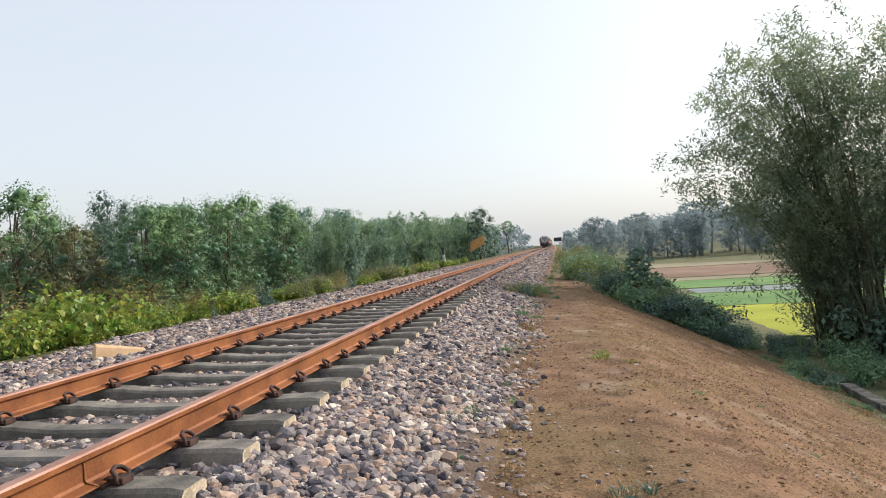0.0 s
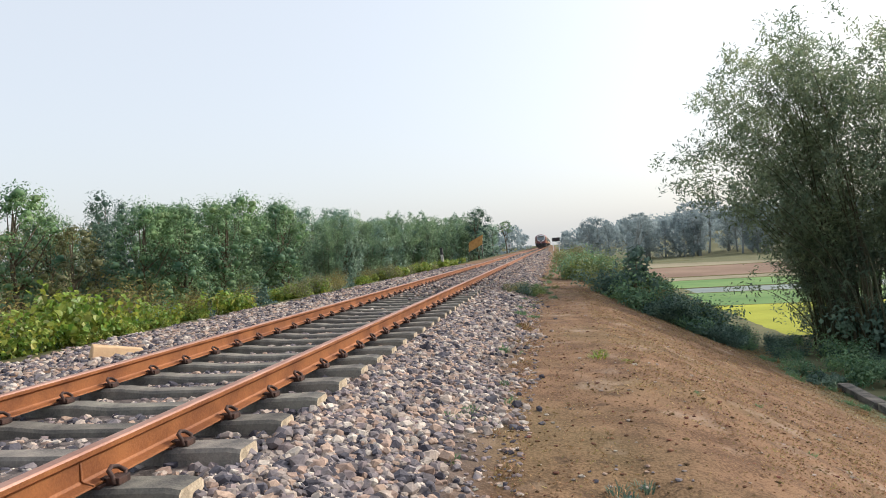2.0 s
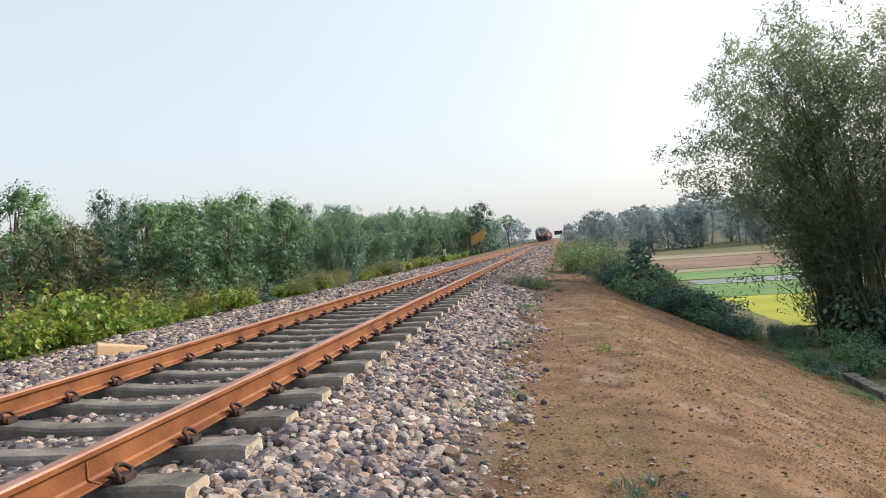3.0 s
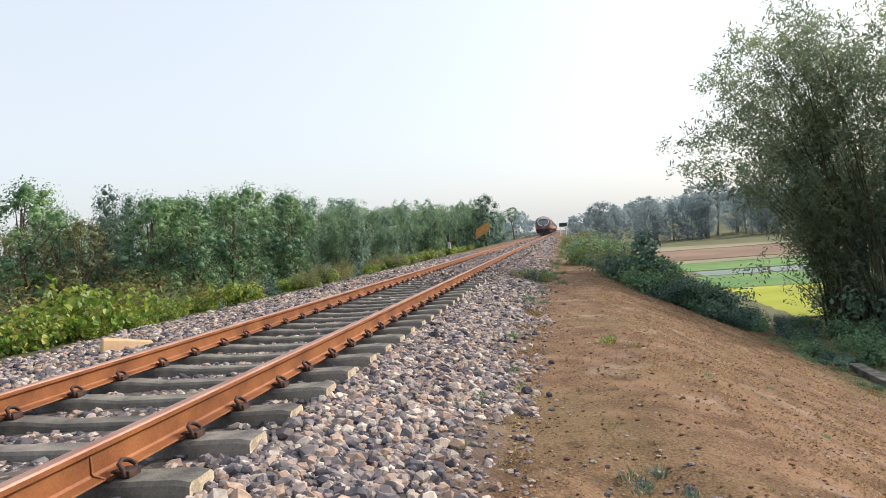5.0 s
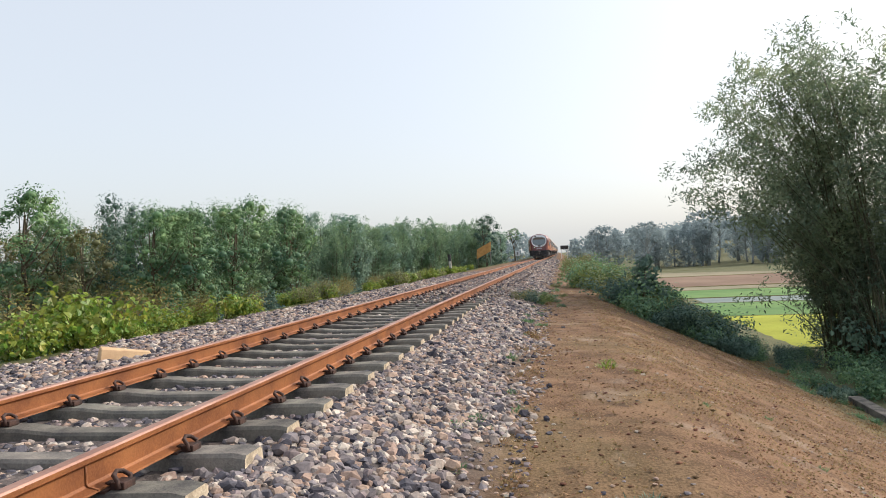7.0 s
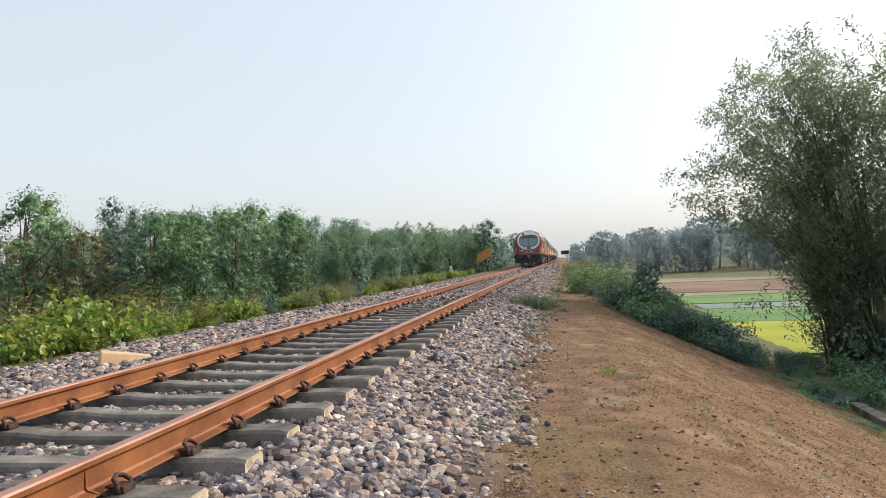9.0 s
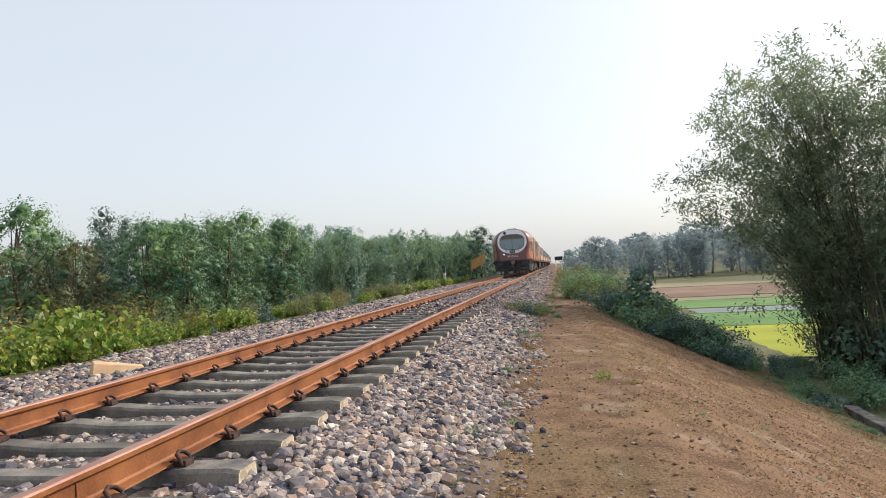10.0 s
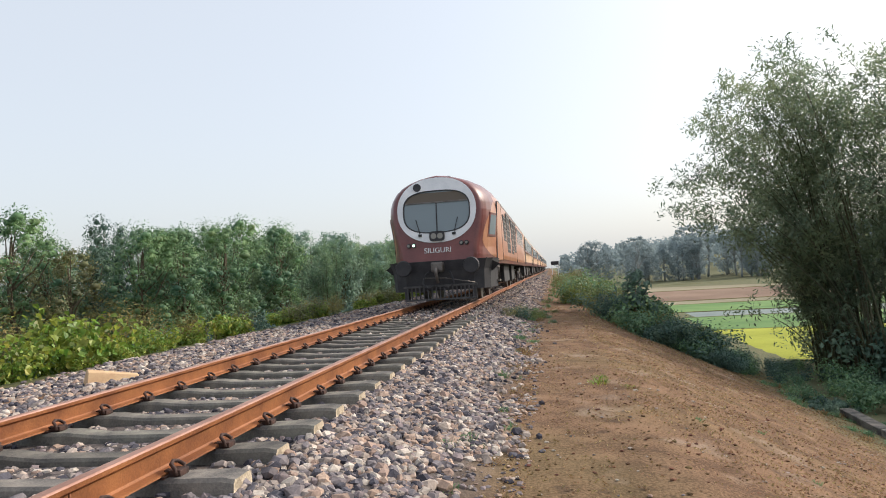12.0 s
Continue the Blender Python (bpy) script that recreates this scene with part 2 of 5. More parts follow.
# ---- ground ----
def ground_material():
    m = material("dry_grass_soil", (0.10, 0.06, 0.037), (0.225, 0.14, 0.084), 2.6, 0.95, 0.5, 0, 46, grain=1.1)
    n, l = m.node_tree.nodes, m.node_tree.links
    b = n["Principled BSDF"]
    old = b.inputs["Base Color"].links[0].from_socket
    tc = n.new("ShaderNodeTexCoord")
    sep = n.new("ShaderNodeSeparateXYZ")
    l.new(tc.outputs["Object"], sep.inputs[0])
    wob = n.new("ShaderNodeTexNoise")
    wob.inputs["Scale"].default_value, wob.inputs["Detail"].default_value = 0.8, 6
    l.new(tc.outputs["Object"], wob.inputs["Vector"])
    wx = n.new("ShaderNodeMath")
    wx.operation = "MULTIPLY_ADD"
    wx.inputs[1].default_value = 2.2
    l.new(wob.outputs["Fac"], wx.inputs[0])
    l.new(sep.outputs["X"], wx.inputs[2])
    # thin green growth and pale dust in patches
    for scale, seedz, lo, hi, tint, most in ((0.55, 3.0, 0.50, 0.68, (0.17, 0.145, 0.065, 1), 0.3), (1.3, 9.0, 0.58, 0.72, (0.34, 0.27, 0.21, 1), 0.6), (5.0, 15.0, 0.60, 0.70, (0.06, 0.04, 0.028, 1), 0.6)):
        mp = n.new("ShaderNodeMapping")
        mp.inputs["Location"].default_value = (seedz, seedz, 0)
        l.new(tc.outputs["Object"], mp.inputs["Vector"])
        pn = n.new("ShaderNodeTexNoise")
        pn.inputs["Scale"].default_value, pn.inputs["Detail"].default_value = scale, 6
        l.new(mp.outputs[0], pn.inputs["Vector"])
        pr = n.new("ShaderNodeMapRange")
        pr.inputs["From Min"].default_value, pr.inputs["From Max"].default_value, pr.inputs["To Max"].default_value = lo, hi, most
        l.new(pn.outputs["Fac"], pr.inputs["Value"])
        pm = n.new("ShaderNodeMix")
        pm.data_type = "RGBA"
        pm.inputs["B"].default_value = tint
        l.new(pr.outputs[0], pm.inputs["Factor"])
        l.new(old, pm.inputs["A"])
        old = pm.outputs["Result"]
    # grass of the low land on both sides
    for lo, hi, low, high, sc in ((8.7, 10.6, (0.09, 0.10, 0.055), (0.16, 0.155, 0.085), 1.5), (-2.7, -3.4, (0.05, 0.06, 0.025), (0.10, 0.10, 0.04), 2.0)):
        mr = n.new("ShaderNodeMapRange")
        mr.inputs["From Min"].default_value, mr.inputs["From Max"].default_value = lo, hi
        l.new(wx.outputs[0], mr.inputs["Value"])
        nz = n.new("ShaderNodeTexNoise")
        nz.inputs["Scale"].default_value, nz.inputs["Detail"].default_value = sc, 7
        l.new(tc.outputs["Object"], nz.inputs["Vector"])
        g = n.new("ShaderNodeMix")
        g.data_type = "RGBA"
        g.inputs["A"].default_value, g.inputs["B"].default_value = (*low, 1), (*high, 1)
        l.new(nz.outputs["Fac"], g.inputs["Factor"])
        mx = n.new("ShaderNodeMix")
        mx.data_type = "RGBA"
        l.new(mr.outputs[0], mx.inputs["Factor"])
        l.new(old, mx.inputs["A"])
        l.new(g.outputs["Result"], mx.inputs["B"])
        old = mx.outputs["Result"]
    # grey ballast dust under the track, its colour darkened as shade between the stones
    ab = n.new("ShaderNodeMath")
    ab.operation = "ABSOLUTE"
    l.new(sep.outputs["X"], ab.inputs[0])
    mr = n.new("ShaderNodeMapRange")
    mr.inputs["From Min"].default_value, mr.inputs["From Max"].default_value = 2.75, 2.35
    l.new(ab.outputs[0], mr.inputs["Value"])
    mx = n.new("ShaderNodeMix")
    mx.data_type = "RGBA"
    l.new(mr.outputs[0], mx.inputs["Factor"])
    l.new(old, mx.inputs["A"])
    vor = n.new("ShaderNodeTexVoronoi")
    vor.inputs["Scale"].default_value = 14
    l.new(tc.outputs["Object"], vor.inputs["Vector"])
    gr = n.new("ShaderNodeMix")
    gr.data_type = "RGBA"
    gr.inputs["A"].default_value, gr.inputs["B"].default_value = (0.05, 0.045, 0.045, 1), (0.16, 0.135, 0.125, 1)
    sepc = n.new("ShaderNodeSeparateColor")
    l.new(vor.outputs["Color"], sepc.inputs[0])
    l.new(sepc.outputs[0], gr.inputs["Factor"])
    l.new(gr.outputs["Result"], mx.inputs["B"])
    l.new(mx.outputs["Result"], b.inputs["Base Color"])
    return m


def steps(stops):
    out = []
    for a, b, d in stops:
        out += list(np.arange(a, b, d))
    return np.array(out + [stops[-1][1]])


def build_ground():
    xs = steps([(-2500, -600, 300), (-600, -60, 30), (-60, -14, 3), (-14, -2.6, 0.4), (-2.6, 2.4, 0.25), (2.4, 10.5, 0.11), (10.5, 20, 0.8), (20, 200, 6), (200, 600, 40), (600, 2500, 300)])
    ys = steps([(-400, -40, 40), (-40, 1, 3), (1, 20, 0.12), (20, 40, 0.4), (40, 100, 2), (100, 450, 10), (450, 1000, 50), (1000, 4000, 500)])
    verts = [(x, y, rough_z(x, y)) for y in ys for x in xs]
    w = len(xs)
    i = np.arange((len(ys) - 1) * w).reshape(-1, w)[:, :-1].ravel()
    faces = np.stack([i, i + 1, i + 1 + w, i + w], axis=1)
    ob = part("ground", quick_mesh("ground", verts, faces, ground_material(), True))
    return tagged(ob, "brown dry grass embankment slope and trodden path beside a railway", "ground", kind="structure")


build_ground()

# fields below the embankment
# field haze is painted in: the rice green is muted, the stubble paled
FIELD_GREEN = material("young_rice", (0.09, 0.18, 0.055), (0.15, 0.25, 0.08), 0.25, 0.8, 0.4, 0, 9)
FIELD_YELLOW = material("ripening_mustard", (0.23, 0.26, 0.02), (0.34, 0.36, 0.04), 0.3, 0.8, 0.5, 0, 9)
FIELD_PINK = material("bare_tilled_soil", (0.17, 0.115, 0.085), (0.24, 0.17, 0.125), 0.12, 0.95, 0.4, 0, 3)
FIELD_STUBBLE = material("rice_stubble", (0.19, 0.175, 0.115), (0.27, 0.24, 0.165), 0.15, 0.95, 0.4, 0, 4)
FIELD_WET = material("wet_seedbed", (0.06, 0.095, 0.08), (0.11, 0.15, 0.12), 0.3, 0.4, 0.2, 0, 5)
BUND = material("grassy_bund", (0.13, 0.14, 0.05), (0.22, 0.20, 0.09), 1.0, 0.95, 0.4, 0, 12)


def build_field(x0, x1, y0, y1, mat, label, lift=0.03, crop=0.0):
    """A plot with a slightly raised crop and a low bund on its near edge."""
    z = -3.6 + lift
    rng = np.random.default_rng(int(abs(x0 * 7 + y0 * 13)))
    nx, ny = 24, 16
    verts = []
    for j in range(ny + 1):
        for i in range(nx + 1):
            x, y = x0 + (x1 - x0) * i / nx, y0 + (y1 - y0) * j / ny
            verts.append((x, y + 0.5 * math.sin(x * 0.11 + 1.0), z + crop * (0.6 + 0.4 * rng.random())))
    w = nx + 1
    i = np.arange(ny * w).reshape(-1, w)[:, :-1].ravel()
    f = thing("field", label, "field", kind="structure")
    part("crop", quick_mesh("crop", verts, np.stack([i, i + 1, i + 1 + w, i + w], axis=1), mat, True), f)
    pts = [(x0 + (x1 - x0) * k / 24, y0 - 0.4 + 0.5 * math.sin((x0 + (x1 - x0) * k / 24) * 0.11 + 1.0), -3.6 + 0.03) for k in range(25)]
    part("bund", tube("bund", pts, [0.05 + 0.03 * rng.random() for _ in pts], BUND, 6), f)


build_field(10.8, 70, 29, 42, FIELD_YELLOW, "yellow ripening mustard field below the embankment", 0.03, 0.04)
build_field(10.8, 70, 42.3, 51.9, FIELD_GREEN, "bright green young rice field between low bunds", 0.03, 0.03)
build_field(10.8, 75, 52.2, 57.4, FIELD_WET, "wet grey-green seedbed plot between low bunds")
build_field(10.8, 80, 57.7, 67.4, FIELD_GREEN, "bright green young rice field between low bunds", 0.03, 0.03)
build_field(10.8, 85, 67.7, 73.4, FIELD_STUBBLE, "pale dry rice stubble field")
build_field(10.8, 90, 73.7, 98.4, FIELD_PINK, "bare pinkish tilled field with straight bunds")
build_field(10.8, 100, 98.8, 122.4, FIELD_STUBBLE, "pale dry rice stubble field")
build_field(10.8, 105, 123, 160, FIELD_STUBBLE, "pale dry rice stubble field")

# ---- track ----
GAUGE = 0.8725          # track centre to rail centre
TRACK_END = 420.0
SPACING = 0.6
FIRST = 4.715 - 20 * SPACING


def build_rail(side):
    h = [(-0.036, -0.012), (-0.03, -0.002), (-0.02, 0.0), (0.02, 0.0), (0.03, -0.002), (0.036, -0.012), (0.035, -0.036), (0.0095, -0.052), (0.0085, -0.14),
         (0.02, -0.152), (0.073, -0.162), (0.075, -0.172), (-0.075, -0.172), (-0.073, -0.162), (-0.02, -0.152), (-0.0085, -0.14), (-0.0095, -0.052), (-0.035, -0.036)]
    ys = [-8, 0, 8, 20, 50, 65, 120, TRACK_END]
    r = thing("rail", "rust-brown steel rail with a worn running surface, clipped to concrete sleepers", "rail", "rails of the track", m=pose(side * GAUGE, 0, 0))
    for name, picks, label in (("rail_head", [16, 17, 0, 1, 2, 3, 4, 5, 6, 7], "worn rail head"), ("web", [7, 8, 9, 14, 15, 16], ""), ("foot", [9, 10, 11, 12, 13, 14], "")):
        sec = [h[q] for q in picks]
        k = len(sec)
        verts = [(x + track_x(y), y, z) for y in ys for x, z in sec]
        faces, idx = [], []
        for j in range(len(ys) - 1):
            for i in range(k):
                if name == "rail_head" and i == k - 1 or name == "web" and i in (2, 5) or name == "foot" and i == k - 1:
                    continue
                a, b = j * k + i, j * k + (i + 1) % k
                faces.append((a, a + k, b + k, b))
                idx.append(1 if name == "rail_head" and i in (2, 3, 4, 5, 6) else 0)
        part(name, mesh_from(name, verts, faces, [RUST, RAILTOP], False, idx), r, label)
    return r


rails = {s: build_rail(s) for s in (-1, 1)}
weld = [(0.0098, 2.80, -0.05), (0.0125, 2.80, -0.09), (0.0125, 2.80, -0.135), (0.024, 2.80, -0.150), (0.076, 2.80, -0.162)]
part("weld_seam", tube("weld_seam", weld, 0.006, RUST, 6), rails[1], "raised weld seam")


def build_sleeper():
    """A prestressed sleeper: 2.75 m long, seats inclined to the middle, lower between them, sloped sides."""
    sect = [(-1.375, 0.0, 0.10, 0.21), (-1.30, 0.012, 0.10, 0.21), (-0.62, -0.002, 0.095, 0.20), (-0.35, -0.03, 0.085, 0.18), (0.35, -0.03, 0.085, 0.18), (0.62, -0.002, 0.095, 0.20), (1.30, 0.012, 0.10, 0.21), (1.375, 0.0, 0.10, 0.21)]
    verts, faces = [], []
    for i, (x, dz, wt, h) in enumerate(sect):
        wb = wt + 0.03
        for y, z in ((-wb, -h), (-wt - 0.006, dz - 0.02), (-wt + 0.012, dz), (wt - 0.012, dz), (wt + 0.006, dz - 0.02), (wb, -h)):
            verts.append((x, y, z))
    for i in range(len(sect) - 1):
        for k in range(6):
            a, b = i * 6 + k, i * 6 + (k + 1) % 6
            faces.append((a, b, b + 6, a + 6))
    faces += [(5, 4, 3, 2, 1, 0), tuple((len(sect) - 1) * 6 + k for k in range(6))]
    s = thing("sleeper", "weathered grey concrete sleeper half sunk in ballast", "sleeper", "sleepers under the rails")
    part("beam", mesh_from("beam", verts, faces, [CONCRETE, SLEEPER_END], False, [0] * (len(faces) - 2) + [1, 1]), s)
    # spring clip: a round bar bent into a loop beside the rail foot
    loop = [(0.03, -0.055, 0.0), (0.02, -0.05, 0.035), (-0.01, -0.035, 0.06), (-0.02, 0.0, 0.07), (-0.01, 0.035, 0.06), (0.02, 0.05, 0.035), (0.03, 0.03, 0.012), (0.01, 0.0, 0.012), (-0.045, -0.015, 0.02), (-0.055, -0.03, 0.012)]
    clip_me = tube("rail_clip", loop, 0.0125, CLIP, 6)
    lug_me = box("clip_lug", -0.025, 0.05, -0.045, 0.045, -0.012, 0.028, CLIP, 0.006)
    pad_me = box("rail_pad", -0.085, 0.085, -0.09, 0.09, -0.002, 0.012, CLIP)
    for side in (-1, 1):
        part("rail_pad", pad_me, s, "black rubber rail pad", pose(side * GAUGE, 0, 0.004))
        for out in (-1, 1):
            c = part("rail_clip", clip_me, s, "dark rusty spring clip", pose(side * GAUGE + out * 0.105, 0, 0.014, 0, 0, 0 if out > 0 else 180))
            part("clip_lug", lug_me, c)
    return s


SLEEPER_Z = -0.186
first = build_sleeper()
first.matrix_basis = pose(0, FIRST, SLEEPER_Z)
bare = thing("sleeper", "weathered grey concrete sleeper half sunk in ballast", "sleeper", "sleepers under the rails", m=pose(0, FIRST + 70 * SPACING, SLEEPER_Z))
part("beam", first.children[0].data, bare)
rs = random.Random(4)
for k in range(1, 300):
    src = first if k < 70 else bare
    if k != 70:
        copy_thing(src, pose(track_x(FIRST + k * SPACING) + rs.uniform(-0.015, 0.015), FIRST + k * SPACING + rs.uniform(-0.01, 0.01), SLEEPER_Z + rs.uniform(-0.004, 0.003), 0, 0, rs.uniform(-0.4, 0.4)))


# ---- ballast ----
def stone_shapes(count, rng):
    """Broken-stone shapes: flat-faced hulls of thirteen corners, each pulled differently. Returns corners and three-cornered faces of each."""
    out, tris = [], []
    while len(out) < count:
        turn = rng.uniform(0, 6.283)
        h = 1 - 2 * (np.arange(13) + 0.5) / 13
        ang = np.arange(13) * 2.39996 + turn
        p = np.stack([np.sqrt(1 - h * h) * np.cos(ang), np.sqrt(1 - h * h) * np.sin(ang), h], axis=1) + rng.normal(0, 0.12, (13, 3))
        p /= np.linalg.norm(p, axis=1)[:, None]
        p = p / (np.abs(p) ** 4).sum(1)[:, None] ** (1 / 4) * rng.uniform(0.94, 1.05, (13, 1)) * rng.uniform(0.75, 1.25, 3)
        bm = bmesh.new()
        vs = [bm.verts.new(q) for q in p]
        bmesh.ops.convex_hull(bm, input=vs)
        bmesh.ops.triangulate(bm, faces=bm.faces[:])
        bm.verts.index_update()
        f = np.array([[v.index for v in g.verts] for g in bm.faces])
        ok = len(bm.verts) == 13 and f.shape == (22, 3)
        if ok:
            out.append(np.array([v.co[:] for v in bm.verts]))
            tris.append(f)
        bm.free()
    return out, np.array(tris)


def scatter_stones(rng, n, x0, x1, y0, y1, size, lift, crib=False, edge=None, heaped=False):
    """Places, sizes and turns of stones laid on the ground."""
    x, y = rng.uniform(x0, x1, n), rng.uniform(y0, y1, n)
    keep = np.ones(n, dtype=bool)
    if crib:
        ph = (y - FIRST) / SPACING
        keep &= (np.abs(ph - np.round(ph)) * SPACING > 0.125)
        keep &= (np.abs(np.abs(x) - GAUGE) > 0.08)
    if heaped:
        keep &= (np.abs(np.abs(x) - GAUGE) > 0.09) & (rng.random(n) < np.clip((y - 14) / 7, 0, 1))
    if edge is not None:
        keep &= edge(x, y, rng)
    x, y = x[keep], y[keep]
    s = size * rng.lognormal(0, 0.24, len(x))
    z = ground_z(x, y) + lift + np.where((x < -1.0) & (x > -1.75), 0.035, np.where((x > 0.96) & (x < 1.42), 0.018, 0.0)) + rng.uniform(-0.35, 0.35, len(x)) * s
    return x, y, z, s


def rotations(rng, n):
    q = rng.normal(0, 1, (n, 4))
    q /= np.linalg.norm(q, axis=1)[:, None]
    a, b, c, d = q.T
    return np.stack([1 - 2 * (c * c + d * d), 2 * (b * c - a * d), 2 * (b * d + a * c), 2 * (b * c + a * d), 1 - 2 * (b * b + d * d), 2 * (c * d - a * b),
                     2 * (b * d - a * c), 2 * (c * d + a * b), 1 - 2 * (b * b + c * c)], axis=1).reshape(n, 3, 3)


def toe(x, y, rng):
    """Stones thin out towards the ragged foot of the shoulder."""
    limit = np.where(x < 0, 4.25, 2.35 + 0.004 * y) + 0.18 * np.sin(y * 1.3) + 0.1 * np.sin(y * 3.7)
    return (np.abs(x) < limit) | (rng.random(len(x)) < np.exp(-(np.abs(x) - limit) / 0.13) * 0.8)


def build_ballast():
    rng = np.random.default_rng(11)
    shapes, f0 = stone_shapes(24, rng)
    sets = [
        scatter_stones(rng, 12500, 1.36, 3.0, 1.4, 11, 0.031, 0.004, edge=toe),
        scatter_stones(rng, 8500, 1.36, 3.2, 11, 26, 0.035, 0.0, edge=toe),
        scatter_stones(rng, 5000, 1.36, 3.3, 26, 60, 0.047, 0.0, edge=toe),
        scatter_stones(rng, 2600, 1.36, 3.4, 60, 130, 0.08, 0.0, edge=toe),
        scatter_stones(rng, 6400, -1.5, 1.6, 14, 36, 0.029, 0.085, heaped=True),
        scatter_stones(rng, 3400, -1.5, 1.6, 36, 95, 0.055, 0.075, heaped=True),
        scatter_stones(rng, 1200, 1.36, 3.0, -8, 1.5, 0.06, 0.0, edge=toe),
        scatter_stones(rng, 1700, -1.42, 1.42, -8, 2.7, 0.05, -0.012, crib=True),
        scatter_stones(rng, 2000, -4.2, -1.36, -8, 4.1, 0.045, 0.0, edge=toe),
        scatter_stones(rng, 7500, -1.42, 1.42, 2.6, 11, 0.028, -0.012, crib=True),
        scatter_stones(rng, 4500, -1.42, 1.42, 11, 26, 0.036, -0.008, crib=True),
        scatter_stones(rng, 9500, -4.6, -1.36, 4, 16, 0.034, 0.0, edge=toe),
        scatter_stones(rng, 6500, -4.3, -1.36, 16, 48, 0.044, 0.0, edge=toe),
    ]
    x, y, z, s = (np.concatenate([q[i] for q in sets]) for i in range(4))
    n = len(x)
    near = np.argsort(np.where((x > 1.5) & (x < 2.6) & (y > 2.6), y, 1e9))[:280]
    mask = np.ones(n, dtype=bool)
    mask[near] = False
    rest = np.nonzero(mask)[0]
    pick = rng.integers(0, len(shapes), n)
    rot = rotations(rng, n)
    stack = np.stack(shapes)
    v = np.einsum("nij,nkj->nki", rot[rest], stack[pick[rest]]) * s[rest][:, None, None] * np.array([1, 1, 0.8])
    v += np.stack([x, y, z], axis=1)[rest][:, None, :]
    k = stack.shape[1]
    faces = (f0[pick[rest]] + (np.arange(len(rest)) * k)[:, None, None]).reshape(-1, 3)
    bed = thing("ballast_bed", "grey and tan crushed stone ballast heaped round the sleepers", "ballast", kind="structure")
    tagged(part("loose_stones", quick_mesh("loose_stones", v.reshape(-1, 3), faces, BALLAST), bed), kind="stuff")
    meshes = [quick_mesh("stone", sh, tri, STONE) for sh, tri in zip(shapes, f0)]
    for i in near:
        m = Matrix(rot[i].tolist()).to_4x4()
        part("stone", meshes[pick[i]], bed, "", Matrix.Translation((x[i], y[i], z[i])) @ Matrix.Diagonal((1, 1, 0.8, 1)) @ m @ Matrix.Scale(float(s[i]), 4))


build_ballast()


def build_dry_grass():
    """Short dry blades over the slope and the path's edges."""
    rng = np.random.default_rng(17)
    n = 125000
    y = 1.2 + 24 * rng.random(n) ** 1.7
    x = rng.uniform(2.7, 10.2, n)
    dens = np.clip([0.55 + 0.9 * noise.noise((a * 1.1, b * 1.1, 7.0)) for a, b in zip(x.tolist(), y.tolist())], 0.12, 1.0)
    keep = rng.random(n) < dens * np.where((x > 2.9) & (x < 3.9), 0.35, 1.0)
    x, y = x[keep], y[keep]
    n = len(x)
    z = ground_z(x, y) + 0.008
    a = rng.uniform(0, 6.283, n)
    h = rng.uniform(0.004, 0.015, n)
    w = rng.uniform(0.004, 0.010, n) * (1 + y * 0.06)
    lx, ly = rng.normal(0, 0.8, n) * h, rng.normal(0, 0.8, n) * h
    p = np.stack([x, y, z], axis=1)
    s = np.stack([np.cos(a) * w, np.sin(a) * w, np.zeros(n)], axis=1)
    tip = p + np.stack([lx, ly, h], axis=1)
    v = np.stack([p - s, p + s, tip + s * 0.3, tip - s * 0.3], axis=1).reshape(-1, 3)
    ob = part("dry_grass", quick_mesh("dry_grass", v, np.arange(4 * n).reshape(n, 4), DRYGRASS))
    tagged(ob, "short dry brown grass on the embankment slope", "grass", kind="stuff")


build_dry_grass()
PEBBLE = material("pale_pebble", (0.20, 0.18, 0.155), (0.34, 0.30, 0.26), 9, 0.9, 0.3, 0, 50, "island", 0.4)
CLOD = material("dark_clod", (0.075, 0.042, 0.024), (0.15, 0.085, 0.048), 9, 0.95, 0.5, 0, 50, "island", 0.4)


def build_litter(name, label, n, size, mat, seed, x0, x1, y0=2.0, deep=20.0):
    rng = np.random.default_rng(seed)
    shapes, f0 = stone_shapes(8, rng)
    y = y0 + deep * rng.random(n) ** 1.5
    x = rng.uniform(x0, x1, n)
    s = size * rng.lognormal(0, 0.4, n)
    which = rng.integers(0, 8, n)
    v = np.einsum("nij,nkj->nki", rotations(rng, n), np.stack(shapes)[which]) * s[:, None, None] * np.array([1.2, 1.2, 0.5])
    z = np.array([rough_z(a, b) for a, b in zip(x.tolist(), y.tolist())])
    v += np.stack([x, y, z + 0.004], axis=1)[:, None, :]
    faces = (f0[which] + (np.arange(n) * v.shape[1])[:, None, None]).reshape(-1, 3)
    tagged(part(name, quick_mesh(name, v.reshape(-1, 3), faces, mat)), label, "stones", kind="stuff")


build_litter("gravel", "fine grey gravel spilled at the foot of the ballast", 1700, 0.012, BALLAST, 63, 2.3, 2.9)
build_litter("rubble", "dark broken stones in a washed-out hollow beside the path", 60, 0.013, BALLAST, 64, 3.3, 3.95, 3.4, 1.1)
build_litter("pebbles", "pale pebbles strewn over the path and slope", 700, 0.011, PEBBLE, 61, 2.6, 9.6)
build_litter("clods", "dark clods of earth on the dry slope", 3600, 0.0085, CLOD, 62, 2.7, 9.6)


